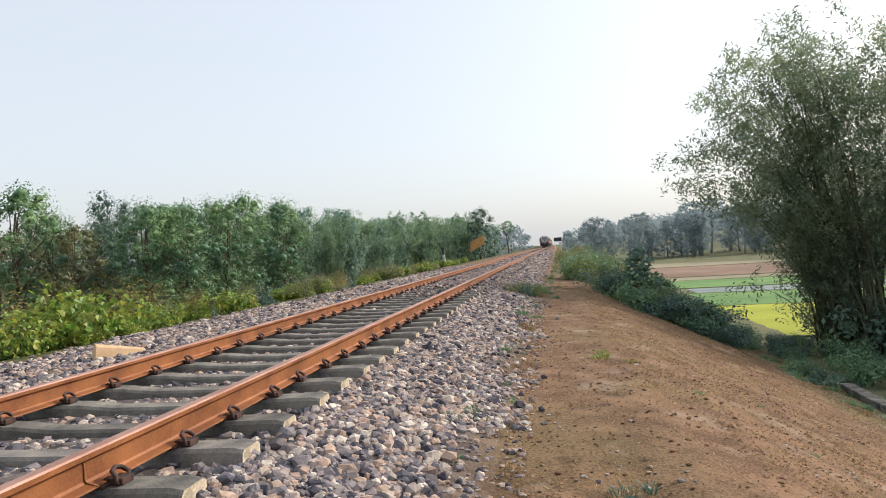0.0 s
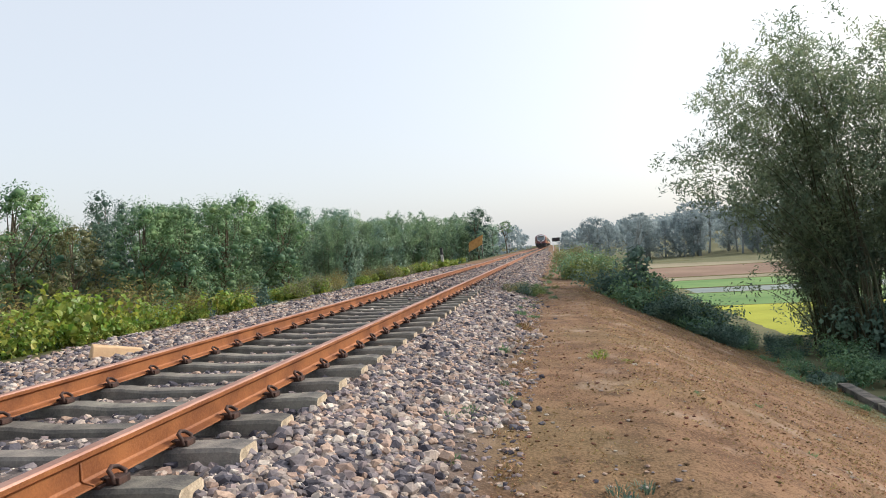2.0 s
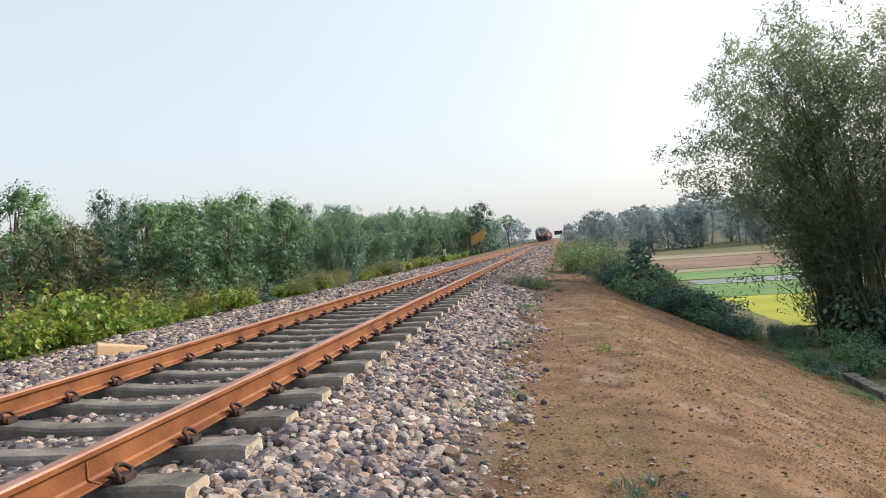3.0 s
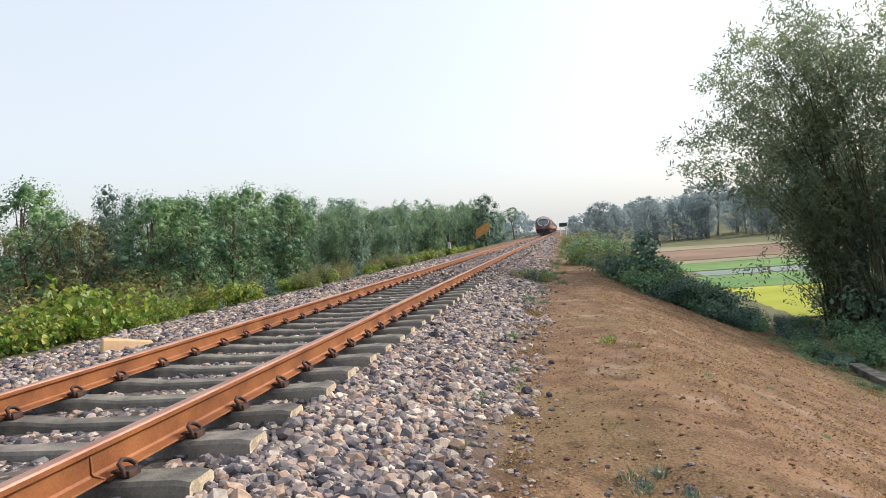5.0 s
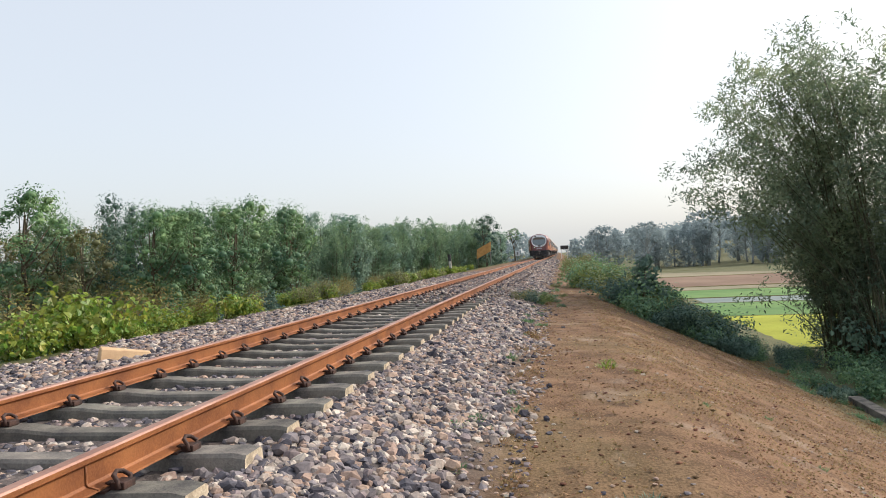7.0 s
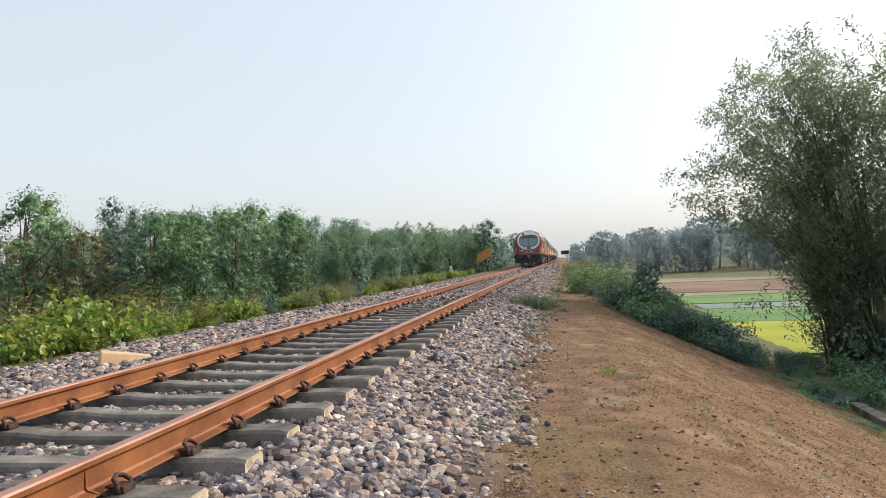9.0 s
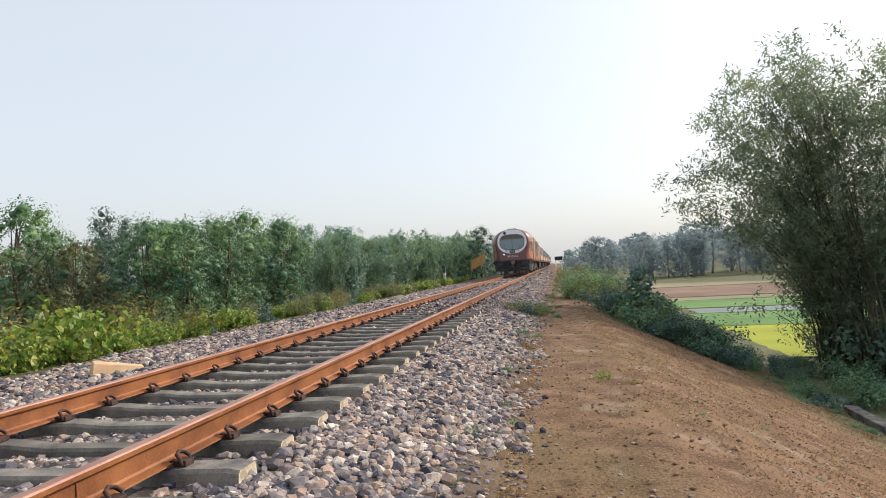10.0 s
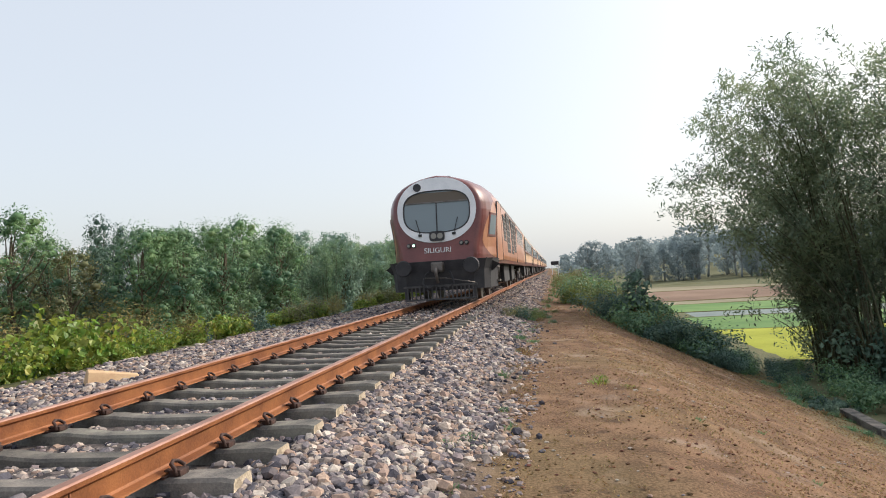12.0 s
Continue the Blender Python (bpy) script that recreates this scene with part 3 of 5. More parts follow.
# ---- trees ----
def round_core():
    """A rounded box of small four-cornered faces: the dense inside of a clump of twigs and leaves."""
    verts, faces = [], []
    for axis in range(3):
        for sign in (-1, 1):
            base = len(verts)
            for a in (-1, 0, 1):
                for b in (-1, 0, 1):
                    p = np.array([sign, a, b], dtype=float)
                    if sign < 0:
                        p[1], p[2] = p[2], p[1]
                    verts.append(np.roll(p / np.linalg.norm(p), axis))
            for a in range(2):
                for b in range(2):
                    q = base + a * 3 + b
                    faces.append((q, q + 3, q + 4, q + 1))
    shared, index = np.unique(np.round(np.array(verts), 5), axis=0, return_inverse=True)
    return shared, index.reshape(-1)[np.array(faces)]


CORE_V, CORE_F = round_core()


def limb_path(rng, start, end, bend):
    a, b = np.array(start), np.array(end)
    mid = rng.normal(0, bend, 3)
    return [tuple(a + (b - a) * t + mid * math.sin(math.pi * t)) for t in np.linspace(0, 1, 6)]


def build_tree(name, label, seed, height, spread, leaf, clumps, per, size, low=0.25, flat=0.75, slim=1.0, droop=0.3, width=0.55, shell=0.5, core=0.25, bark=None):
    """A tapered trunk with limbs, and a crown of leaf clumps of uneven size round the limbs' ends."""
    rng = np.random.default_rng(seed)
    bark = bark or BARK
    t = thing(name, label, "tree")
    top = (rng.normal(0, 0.04) * height, rng.normal(0, 0.04) * height, height * 0.82)
    r0 = height * 0.018 + 0.05
    tp = limb_path(rng, (0, 0, -0.3), top, height * 0.02)
    part("trunk", tube("trunk", tp, [r0 * (1 - 0.75 * k / 5) for k in range(6)], bark, 8), t)
    vs, fs, count = [], [], 0
    for c in range(clumps):
        h = low + (1 - low) * ((c + rng.random()) / clumps)
        prof = math.sin(math.pi * min(1, (h - low) / (1 - low) * 0.78 + 0.2)) ** 0.6
        ang = c * 2.4 + rng.uniform(-0.5, 0.5)
        rad = spread * prof * slim * rng.uniform(0.35, 1.0)
        centre = (rad * math.cos(ang), rad * math.sin(ang), h * height * 0.95)
        cr = size * rng.uniform(0.6, 1.25)
        if c % 3 == 0:
            base = tp[min(4, int(h * 4))]
            part("limb", tube("limb", limb_path(rng, base, centre, 0.2), [r0 * 0.35 * (1 - 0.8 * k / 5) for k in range(6)], bark, 5), t)
        p, d = clump_points(rng, centre, cr, per, flat, shell)
        v, f = leaves_array(p, d + np.array([0, 0, 0.25]), leaf, leaf * width, rng, droop, False, 0.3)
        vs.append(v)
        fs.append(f + count)
        count += len(v)
        if core:
            vs.append(CORE_V * (cr * core * rng.uniform(0.8, 1.1, (len(CORE_V), 1))) * np.array([1, 1, flat]) + np.array(centre))
            fs.append(CORE_F + count)
            count += len(CORE_V)
    return t, np.concatenate(vs), np.concatenate(fs)


def finish(tree, v, f, mat):
    part("crown", quick_mesh("crown", v, f, mat, True), tree)
    return tree


def place(tree, x, y, turn=0.0, scale=1.0, sink=0.0):
    z = float(ground_z(x, y)) - sink
    m = pose(x, y, z, 0, 0, turn) @ Matrix.Scale(scale, 4)
    return m


def scaled_copy(tree, m):
    c = copy_thing(tree, m)
    c.scale = m.to_scale()
    return c


# ---- bamboo ----
def build_bamboo(seed, canes, height, radius, lean, sprays, arching=0, label="tall dense bamboo clump with arching canes beside the fields", blade=0.19, leaf_mat=None):
    rng = np.random.default_rng(seed)
    t = thing("bamboo_clump", label, "bamboo", "bamboo clumps")
    vs, fs, count = [], [], 0
    for c in range(canes):
        a, r = rng.uniform(0, 6.283), radius * math.sqrt(rng.random())
        bx, by = r * math.cos(a), r * math.sin(a)
        h = height * rng.uniform(0.62, 1.0)
        out = np.array([math.cos(a), math.sin(a), 0]) * rng.uniform(0.15, 1.0) * lean + np.array([rng.normal(0, 0.6), rng.normal(0, 0.6), 0])
        if c < arching:
            if rng.random() < 0.6:
                h, reach = height * rng.uniform(0.82, 0.97), rng.uniform(0.6, 5.0) * min(1.0, height / 12)
            else:
                h, reach = height * rng.uniform(0.52, 0.8), rng.uniform(2.6, 6.2) * min(1.0, height / 12)
            out = np.array([-reach, rng.normal(-0.5, 1.4), 0])
            bx, by = -abs(bx), by
        pts = []
        for q in np.linspace(0, 1, 9):
            arch = q ** 1.9
            pts.append((bx + out[0] * arch, by + out[1] * arch, h * (q - 0.13 * (np.linalg.norm(out) / max(lean, 0.1)) * q ** 5)))
        if c < 60:
            part("cane", tube("cane", pts[:8], [0.045 * (1 - 0.9 * q) for q in np.linspace(0, 1, 8)], BAMBOO, 5), t)
        P = np.array(pts)
        for s in range(sprays):
            q = rng.uniform(0.12, 1.0) ** 0.7
            i = min(7, int(q * 8))
            p = P[i] + (P[i + 1] - P[i]) * (q * 8 - i)
            d = rng.normal(0, 1, 3)
            d[2] = abs(d[2]) * 0.3 - 0.15
            d /= np.linalg.norm(d)
            ln = rng.uniform(0.3, 1.15) * (1.15 - 0.4 * q)
            m = 26
            u = rng.random(m) ** 0.7
            pos = p + d * ((0.35 + 0.65 * u) * ln)[:, None] + rng.normal(0, 0.13, (m, 3)) + np.array([0, 0, -0.4]) * (u ** 2)[:, None]
            v, f = leaves_array(pos, np.tile(np.array([0, 0, 1.0]), (m, 1)), blade, blade * 0.27, rng, 1.2, False, 0.75)
            vs.append(v)
            fs.append(f + count)
            count += len(v)
    part("foliage", quick_mesh("foliage", np.concatenate(vs), np.concatenate(fs), leaf_mat or BAMBOO_LEAF), t)
    return t


KINDS = [
    (build_tree("tree", "tall dense broadleaf tree in the woods below the railway", 21, 10.5, 3.3, 0.19, 52, 130, 1.0, shell=0.5, core=0.34), LEAF),
    (build_tree("tree", "dark green broadleaf tree with a heavy crown", 22, 10.0, 3.1, 0.19, 46, 125, 1.0, low=0.15, shell=0.5, core=0.34), LEAF_DARK),
    (build_tree("tree", "olive-green tree hung with creepers", 23, 9.0, 3.4, 0.18, 46, 115, 0.95, low=0.1, droop=0.8, shell=0.5, core=0.34), LEAF_OLIVE),
    (build_tree("tree", "feathery pale green bamboo thicket", 24, 10.5, 3.0, 0.30, 50, 110, 0.9, low=0.12, flat=1.2, droop=1.1, width=0.2, core=0.25), BAMBOO_LEAF_WOODS),
    (build_tree("tree", "slender dark tree wrapped in climbing vines", 25, 11.0, 1.25, 0.18, 26, 190, 0.9, low=0.1, flat=1.1, shell=0.5, core=0.28), LEAF_DARK),
    (build_tree("tree", "open spreading tree with a flat airy crown", 26, 11.0, 3.4, 0.20, 30, 85, 0.85, low=0.66, flat=0.42, core=0.35), LEAF),
    (build_tree("tree", "broadleaf tree far down the line, paled blue-green by painted haze", 61, 10.0, 3.4, 0.32, 44, 100, 1.1, low=0.12, shell=0.5, core=0.34), LEAF_MID),
    (build_tree("tree", "feathery tree far down the line, paled blue-green by painted haze", 62, 10.8, 2.8, 0.38, 44, 85, 0.95, low=0.12, flat=1.2, droop=1.0, width=0.3), LEAF_MID),
]
TREES = []
for i, ((t, v, f), mat) in enumerate(KINDS):
    finish(t, v, f, mat)
    tagged(t, group="trees of the woods")
    TREES.append(t)
far_kinds = TREES[6:]
del TREES[6:]
TREES.append(build_bamboo(27, 24, 10.5, 1.1, 2.4, 15, 0, "feathery green bamboo clump rising from the woods", 0.30, BAMBOO_LEAF_WOODS))
TREES.append(build_bamboo(28, 20, 9.5, 1.0, 2.8, 15, 0, "feathery green bamboo clump rising from the woods", 0.30, BAMBOO_LEAF_WOODS))

TREES += far_kinds
# named places: (x, y, kind, scale)
SPOTS = [(-8.6, 111, 1, 0.96), (-5.3, 130, 5, 0.60), (-30.5, 38, 0, 1.0), (-33.5, 42, 2, 0.92), (-27, 38, 2, 0.86), (-32.4, 48, 4, 1.0), (-31.0, 48.6, 4, 0.93), (-31, 46, 1, 0.85), (-29.6, 52, 5, 0.93),
         (-24.5, 47, 0, 0.88), (-24, 44, 2, 0.76), (-26, 55, 1, 0.88), (-22.6, 52, 6, 0.92), (-21, 57, 0, 0.94), (-23, 62, 1, 0.92),
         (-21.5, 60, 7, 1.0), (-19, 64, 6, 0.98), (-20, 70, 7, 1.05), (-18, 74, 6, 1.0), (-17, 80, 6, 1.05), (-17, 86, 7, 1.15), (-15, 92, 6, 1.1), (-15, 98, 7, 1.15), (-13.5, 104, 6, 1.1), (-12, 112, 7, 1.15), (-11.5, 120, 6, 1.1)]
place_rng = random.Random(8)
for k in range(54):
    y = 40 + 118 * (k / 54) ** 1.15
    x = -24.0 + (y - 40) * 0.115 + place_rng.uniform(-5.0, 2.5) - (3 if k % 3 == 0 else 0)
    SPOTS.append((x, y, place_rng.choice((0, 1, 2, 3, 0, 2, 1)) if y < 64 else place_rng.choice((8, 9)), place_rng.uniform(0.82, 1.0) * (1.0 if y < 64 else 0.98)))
for k in range(8):
    SPOTS.append((-37 - 3 * place_rng.random() - k * 1.2, 32 + k * 5, place_rng.choice((0, 1, 2)), place_rng.uniform(0.8, 1.0)))
used = set()
for x, y, kind, sc in SPOTS:
    m = place(TREES[kind], x, y, place_rng.uniform(0, 360), sc)
    if kind in used:
        scaled_copy(TREES[kind], m)
    else:
        TREES[kind].matrix_basis = m
        used.add(kind)


# ---- undergrowth ----
def build_bush(label, seed, w, h, leaf, n, mat, name="bush", width=0.55, droop=0.3, clumps=9, ovate=False):
    rng = np.random.default_rng(seed)
    t = thing(name, label, "bush")
    vs, fs, count = [], [], 0
    for c in range(clumps):
        a, r = rng.uniform(0, 6.28), w * 0.5 * math.sqrt(rng.random())
        cz = h * rng.uniform(0.25, 0.72)
        p, d = clump_points(rng, (r * math.cos(a), r * math.sin(a), cz), h * rng.uniform(0.28, 0.45), n // clumps, 0.9, 0.3)
        p[:, 2] = np.maximum(p[:, 2], 0.02)
        v, f = leaves_array(p, d + np.array([0, 0, 0.5]), leaf, leaf * width, rng, droop, ovate)
        vs.append(v)
        fs.append(f + count)
        count += len(v)
        if c < 2:
            part("stem", tube("stem", limb_path(rng, (r * 0.3 * math.cos(a), r * 0.3 * math.sin(a), -0.05), (r * math.cos(a), r * math.sin(a), cz + h * 0.2), 0.08), [0.02, 0.017, 0.014, 0.011, 0.008, 0.004], STEM, 5), t)
    part("foliage", quick_mesh("foliage", np.concatenate(vs), np.concatenate(fs), mat), t)
    return t


def spread_bushes(protos, spots, rng):
    first_use = set()
    for x, y, kind, sc in spots:
        m = pose(x, y, float(ground_z(x, y)) - 0.05, 0, 0, rng.uniform(0, 360)) @ Matrix.Scale(sc, 4)
        if kind in first_use:
            scaled_copy(protos[kind], m)
        else:
            protos[kind].matrix_basis = m
            first_use.add(kind)


BUSHES = [
    build_bush("dark green tangled bush at the foot of the embankment", 31, 2.0, 1.2, 0.12, 1150, LEAF_DARK),
    build_bush("leafy green roadside bush on the embankment", 32, 1.8, 1.3, 0.115, 1100, LEAF),
    build_bush("olive scrub bush with dry twigs", 33, 1.6, 1.5, 0.10, 1300, LEAF_OLIVE),
    build_bush("bright yellow-green creeper on the verge", 34, 1.7, 1.05, 0.155, 620, LEAF_BRIGHT, width=0.85, clumps=14, ovate=True),
    build_bush("low yellow-green weeds along the ballast", 35, 1.4, 0.6, 0.10, 800, LEAF_BRIGHT, "weed", width=0.6),
    build_bush("low dark green ground cover", 36, 2.2, 0.6, 0.15, 1000, LEAF_DARK),
    build_bush("fresh green leafy bush beside the path", 37, 1.9, 1.4, 0.105, 1250, LEAF_FRESH),
    build_bush("tall straggling yellow-olive weed with feathery tops", 38, 0.9, 1.7, 0.075, 1400, LEAF_GOLD, "weed", width=0.4, droop=0.0, clumps=16),
    build_bush("leafy shrub with large heart-shaped yellow-green leaves", 39, 1.5, 1.25, 0.135, 380, LEAF_BRIGHT, width=0.85, clumps=12, ovate=True, droop=0.9),
]
BUSH_H = [1.2, 1.3, 1.5, 1.05, 0.6, 0.6, 1.4, 1.7, 1.25]
BUSH_SPOTS = []
br = random.Random(5)
# band of scrub that climbs the slope beyond the open grass; it stands lower towards the foot
for k in range(140):
    x = 4.3 + 5.2 * br.random()
    near = float(np.interp(x, [4.3, 4.7, 5.2, 5.9, 6.6, 7.2, 7.9, 8.6, 9.5], [29, 23.2, 20.6, 19.8, 19.8, 19.0, 19.2, 20.6, 22.6]))
    y = near + (7.0 if x > 5.7 else 40.0) * br.random() ** 1.6
    want = float(np.interp(x, [4, 5, 6, 7, 7.6, 8.4, 9.3], [1.6, 1.75, 1.5, 1.25, 0.95, 0.72, 0.5])) * br.uniform(0.75, 1.05) * (0.7 if y < near + 0.5 else 1.0)
    kind = br.choice((0, 0, 1, 0)) if y < near + 1.0 or x > 7.6 else br.choice((6, 6, 1, 2) if x < 5.6 else (2, 7, 1, 6))
    BUSH_SPOTS.append((x, y, kind, want / (1.1 * BUSH_H[kind])))
# low bushes where the slope runs out
for k in range(24):
    x = br.uniform(8.8, 14.0)
    BUSH_SPOTS.append((x, 13.4 + (x - 7.0) * 1.25 + br.uniform(0, 3.0), br.choice((0, 5, 5, 1)), br.uniform(0.28, 0.5)))
for k in range(16):
    BUSH_SPOTS.append((br.uniform(9.0, 12.4), br.uniform(22.0, 26.5), br.choice((0, 0, 1)), br.uniform(0.32, 0.5)))
# dark thicket round the feet of the bamboo
for k in range(26):
    BUSH_SPOTS.append((br.uniform(13.6, 21), br.uniform(24.0, 29.0), 0, br.uniform(0.9, 1.7)))
for k in range(34):
    x, y = br.uniform(10.6, 22), br.uniform(15.5, 25)
    BUSH_SPOTS.append((x, y, br.choice((0, 5, 5, 1)), br.uniform(0.5, 0.9)))
# verge on the left
for k in range(64):
    y = 14 + 45 * br.random() ** 1.2
    kind = br.choice((4, 4, 3, 2, 7))
    BUSH_SPOTS.append((-5.0 - 1.6 * br.random() + 0.012 * y, y, kind, br.uniform(0.75, 1.15) if kind == 4 else br.uniform(0.3, 0.6)))
for k in range(12):
    BUSH_SPOTS.append((-4.8 - 0.7 * br.random(), 6.5 + 8 * br.random(), 4, br.uniform(0.35, 0.55)))
for x, y, sc in ((-5.3, 9.3, 0.7), (-5.9, 9.7, 0.75), (-5.4, 10.7, 0.95), (-5.9, 11.1, 1.0), (-5.6, 11.6, 0.85), (-5.6, 13.4, 0.62), (-5.5, 14.8, 0.42)):
    BUSH_SPOTS.append((x, y, 8, sc))
for k in range(9):
    BUSH_SPOTS.append((-5.6 - 1.4 * br.random(), 8.4 + 7 * br.random(), br.choice((3, 6, 1)), br.uniform(0.45, 0.7)))
for k in range(34):
    y = 10 + 60 * br.random() ** 1.2
    BUSH_SPOTS.append((-7.6 - 5 * br.random(), y, br.choice((5, 1, 0, 0)), br.uniform(0.7, 1.1)))
for k in range(28):
    y = 24 + 115 * br.random()
    BUSH_SPOTS.append((-14 - 9 * br.random() + 0.06 * (y - 28), y, br.choice((1, 0, 0)), br.uniform(1.6, 2.8)))
for x, y, k, s in ((2.0, 18.0, 2, 0.25), (2.25, 18.3, 0, 0.33), (2.5, 18.8, 6, 0.27), (2.3, 19.3, 2, 0.28), (2.65, 19.4, 6, 0.3), (2.75, 20.2, 1, 0.26)):
    BUSH_SPOTS.append((x, y, k, s))
for x, y, s in ((-7.0, 14.3, 1.15), (-6.7, 14.7, 1.0), (-8.6, 13.0, 1.5), (-9.3, 13.6, 1.5), (-9.6, 14.4, 1.4)):
    BUSH_SPOTS.append((x, y, 7, s))
for k in range(16):
    y = 18 + 60 * (k / 16) ** 1.3
    BUSH_SPOTS.append((2.9 + 0.008 * y + br.uniform(-0.15, 0.15), y, br.choice((6, 1, 4)), br.uniform(0.12, 0.22)))
spread_bushes(BUSHES, BUSH_SPOTS, br)


for x, y, seed, canes, h, rad, lean, sp, arc in ((13.9, 25.0, 41, 95, 13.0, 1.5, 4.6, 24, 56), (17.6, 24.5, 42, 80, 13.4, 1.9, 4.2, 23, 22), (13.0, 26.0, 45, 18, 5.6, 0.6, 2.0, 9, 7), (17.0, 28.5, 43, 50, 13.0, 1.9, 4.0, 10, 0), (20.6, 25.5, 44, 55, 13.0, 2.0, 4.0, 11, 0)):
    b = build_bamboo(seed, canes, h, rad, lean, sp, arc)
    b.matrix_basis = pose(x, y, -3.6)

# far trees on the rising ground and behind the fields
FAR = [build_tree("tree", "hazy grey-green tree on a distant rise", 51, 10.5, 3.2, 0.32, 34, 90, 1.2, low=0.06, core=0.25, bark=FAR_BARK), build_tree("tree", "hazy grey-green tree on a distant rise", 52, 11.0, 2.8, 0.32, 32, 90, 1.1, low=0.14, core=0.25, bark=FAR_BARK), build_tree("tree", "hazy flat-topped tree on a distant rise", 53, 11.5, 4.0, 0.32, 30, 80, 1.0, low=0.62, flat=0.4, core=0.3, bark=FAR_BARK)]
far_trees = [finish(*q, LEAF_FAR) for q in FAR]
for q in far_trees:
    tagged(q, group="distant trees")
fr = random.Random(12)
fs_ = []
for k in range(44):
    x = 20 + 62 * fr.random()
    fs_.append((x, 129 + 30 * fr.random() + 0.12 * x, fr.choice((0, 0, 1, 1, 2)), fr.uniform(0.55, 0.78) + 0.0045 * min(x, 60)))
for x, y, k, s in ((11.6, 148, 1, 0.88), (13.6, 150, 0, 0.95), (16.2, 152, 1, 0.76), (20.4, 155, 1, 0.86), (24.5, 150, 0, 0.8), (33.5, 150, 2, 1.04), (37.5, 153, 2, 1.08), (30, 146, 0, 0.92)):
    fs_.append((x, y, k, s))
seen = set()
for x, y, k, s in fs_:
    m = place(far_trees[k], x, y, fr.uniform(0, 360), s)
    if k in seen:
        scaled_copy(far_trees[k], m)
    else:
        far_trees[k].matrix_basis = m
        seen.add(k)


def build_far_woods(name, label, seed, count, x0, x1, y0, y1, top, leaf, mat):
    """The canopy of a wood too far off to count its trees."""
    rng = np.random.default_rng(seed)
    vs, fs, base = [], [], 0
    for c in range(count):
        x, y = rng.uniform(x0, x1), rng.uniform(y0, y1)
        h = top * rng.uniform(0.08, 1.0)
        p, d = clump_points(rng, (x, y, float(ground_z(x, y)) + h), rng.uniform(1.6, 3.0), 56, 0.8, 0.5)
        v, f = leaves_array(p, d, leaf, leaf * 0.7, rng, 0.2, False, 1.2)
        vs.append(v)
        fs.append(f + base)
        base += len(v)
    ob = part(name, quick_mesh(name, np.concatenate(vs), np.concatenate(fs), mat))
    return tagged(ob, label, "woods", kind="stuff")


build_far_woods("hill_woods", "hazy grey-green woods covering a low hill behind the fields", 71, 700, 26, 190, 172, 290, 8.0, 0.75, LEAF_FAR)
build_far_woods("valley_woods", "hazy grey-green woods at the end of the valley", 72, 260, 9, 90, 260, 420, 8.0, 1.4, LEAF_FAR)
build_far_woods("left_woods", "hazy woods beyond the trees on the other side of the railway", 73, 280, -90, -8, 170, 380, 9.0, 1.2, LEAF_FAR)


# ---- small growth ----
def build_tuft(seed, n, h, mat, label):
    """A tuft of grass and small leaves."""
    rng = np.random.default_rng(seed)
    t = thing("grass_tuft", label, "grass tuft", "green tufts by the path")
    a, r = rng.uniform(0, 6.283, n), 0.16 * np.sqrt(rng.random(n))
    p = np.stack([r * np.cos(a), r * np.sin(a), np.zeros(n)], axis=1)
    hh = h * rng.uniform(0.4, 1.0, n)
    tip = p + np.stack([np.cos(a) * hh * 0.5 + rng.normal(0, 0.03, n), np.sin(a) * hh * 0.5 + rng.normal(0, 0.03, n), hh], axis=1)
    w = np.stack([-np.sin(a), np.cos(a), np.zeros(n)], axis=1) * 0.007
    mid = (p + tip) / 2 + np.array([0, 0, 0.02])
    v = np.stack([p - w, p + w, mid + w * 1.4, mid - w * 1.4, mid - w * 1.4, mid + w * 1.4, tip + w * 0.2, tip - w * 0.2], axis=1).reshape(-1, 3)
    part("tussock", quick_mesh("tussock", v, np.arange(8 * n).reshape(2 * n, 4), mat), t)
    k = n // 2
    q, d = clump_points(rng, (0, 0, h * 0.45), h * 0.6, k, 0.7, 0.1)
    q[:, 2] = np.maximum(q[:, 2], 0.01)
    lv, lf = leaves_array(q, np.tile(np.array([0, 0, 1.0]), (k, 1)), 0.05, 0.03, rng)
    part("leaf_spray", quick_mesh("leaf_spray", lv, lf, mat), t)
    return t


TUFTS = [build_tuft(81, 90, 0.16, LEAF_BRIGHT, "fresh green weed tuft on the dry slope"), build_tuft(82, 110, 0.13, LEAF, "grey-green grass tuft at the ballast's edge"), build_tuft(83, 100, 0.12, DRYGRASS, "dry straw-coloured grass tuft on the embankment"), build_tuft(84, 40, 0.16, LEAF_DARK, "dark leafy weed in a washed-out hollow")]
tr = random.Random(3)
TUFT_SPOTS = [(3.66, 8.55, 0, 0.75), (3.72, 8.95, 0, 0.6), (3.99, 8.3, 0, 0.5), (3.45, 4.05, 3, 0.4), (3.5, 3.85, 3, 0.45), (3.55, 3.62, 0, 0.28), (3.62, 4.1, 3, 0.4), (3.75, 3.75, 3, 0.35), (4.6, 5.2, 0, 0.3), (4.15, 3.9, 0, 0.35)]
for k in range(14):
    TUFT_SPOTS.append((tr.uniform(2.3, 2.75), tr.uniform(5.2, 7.4), 1, tr.uniform(0.35, 0.65)))
for k in range(46):
    y = 4.2 + 22 * tr.random() ** 1.4
    TUFT_SPOTS.append((2.45 + 0.01 * y + tr.gauss(0, 0.12), y, tr.choice((1, 1, 2)), tr.uniform(0.5, 1.0)))
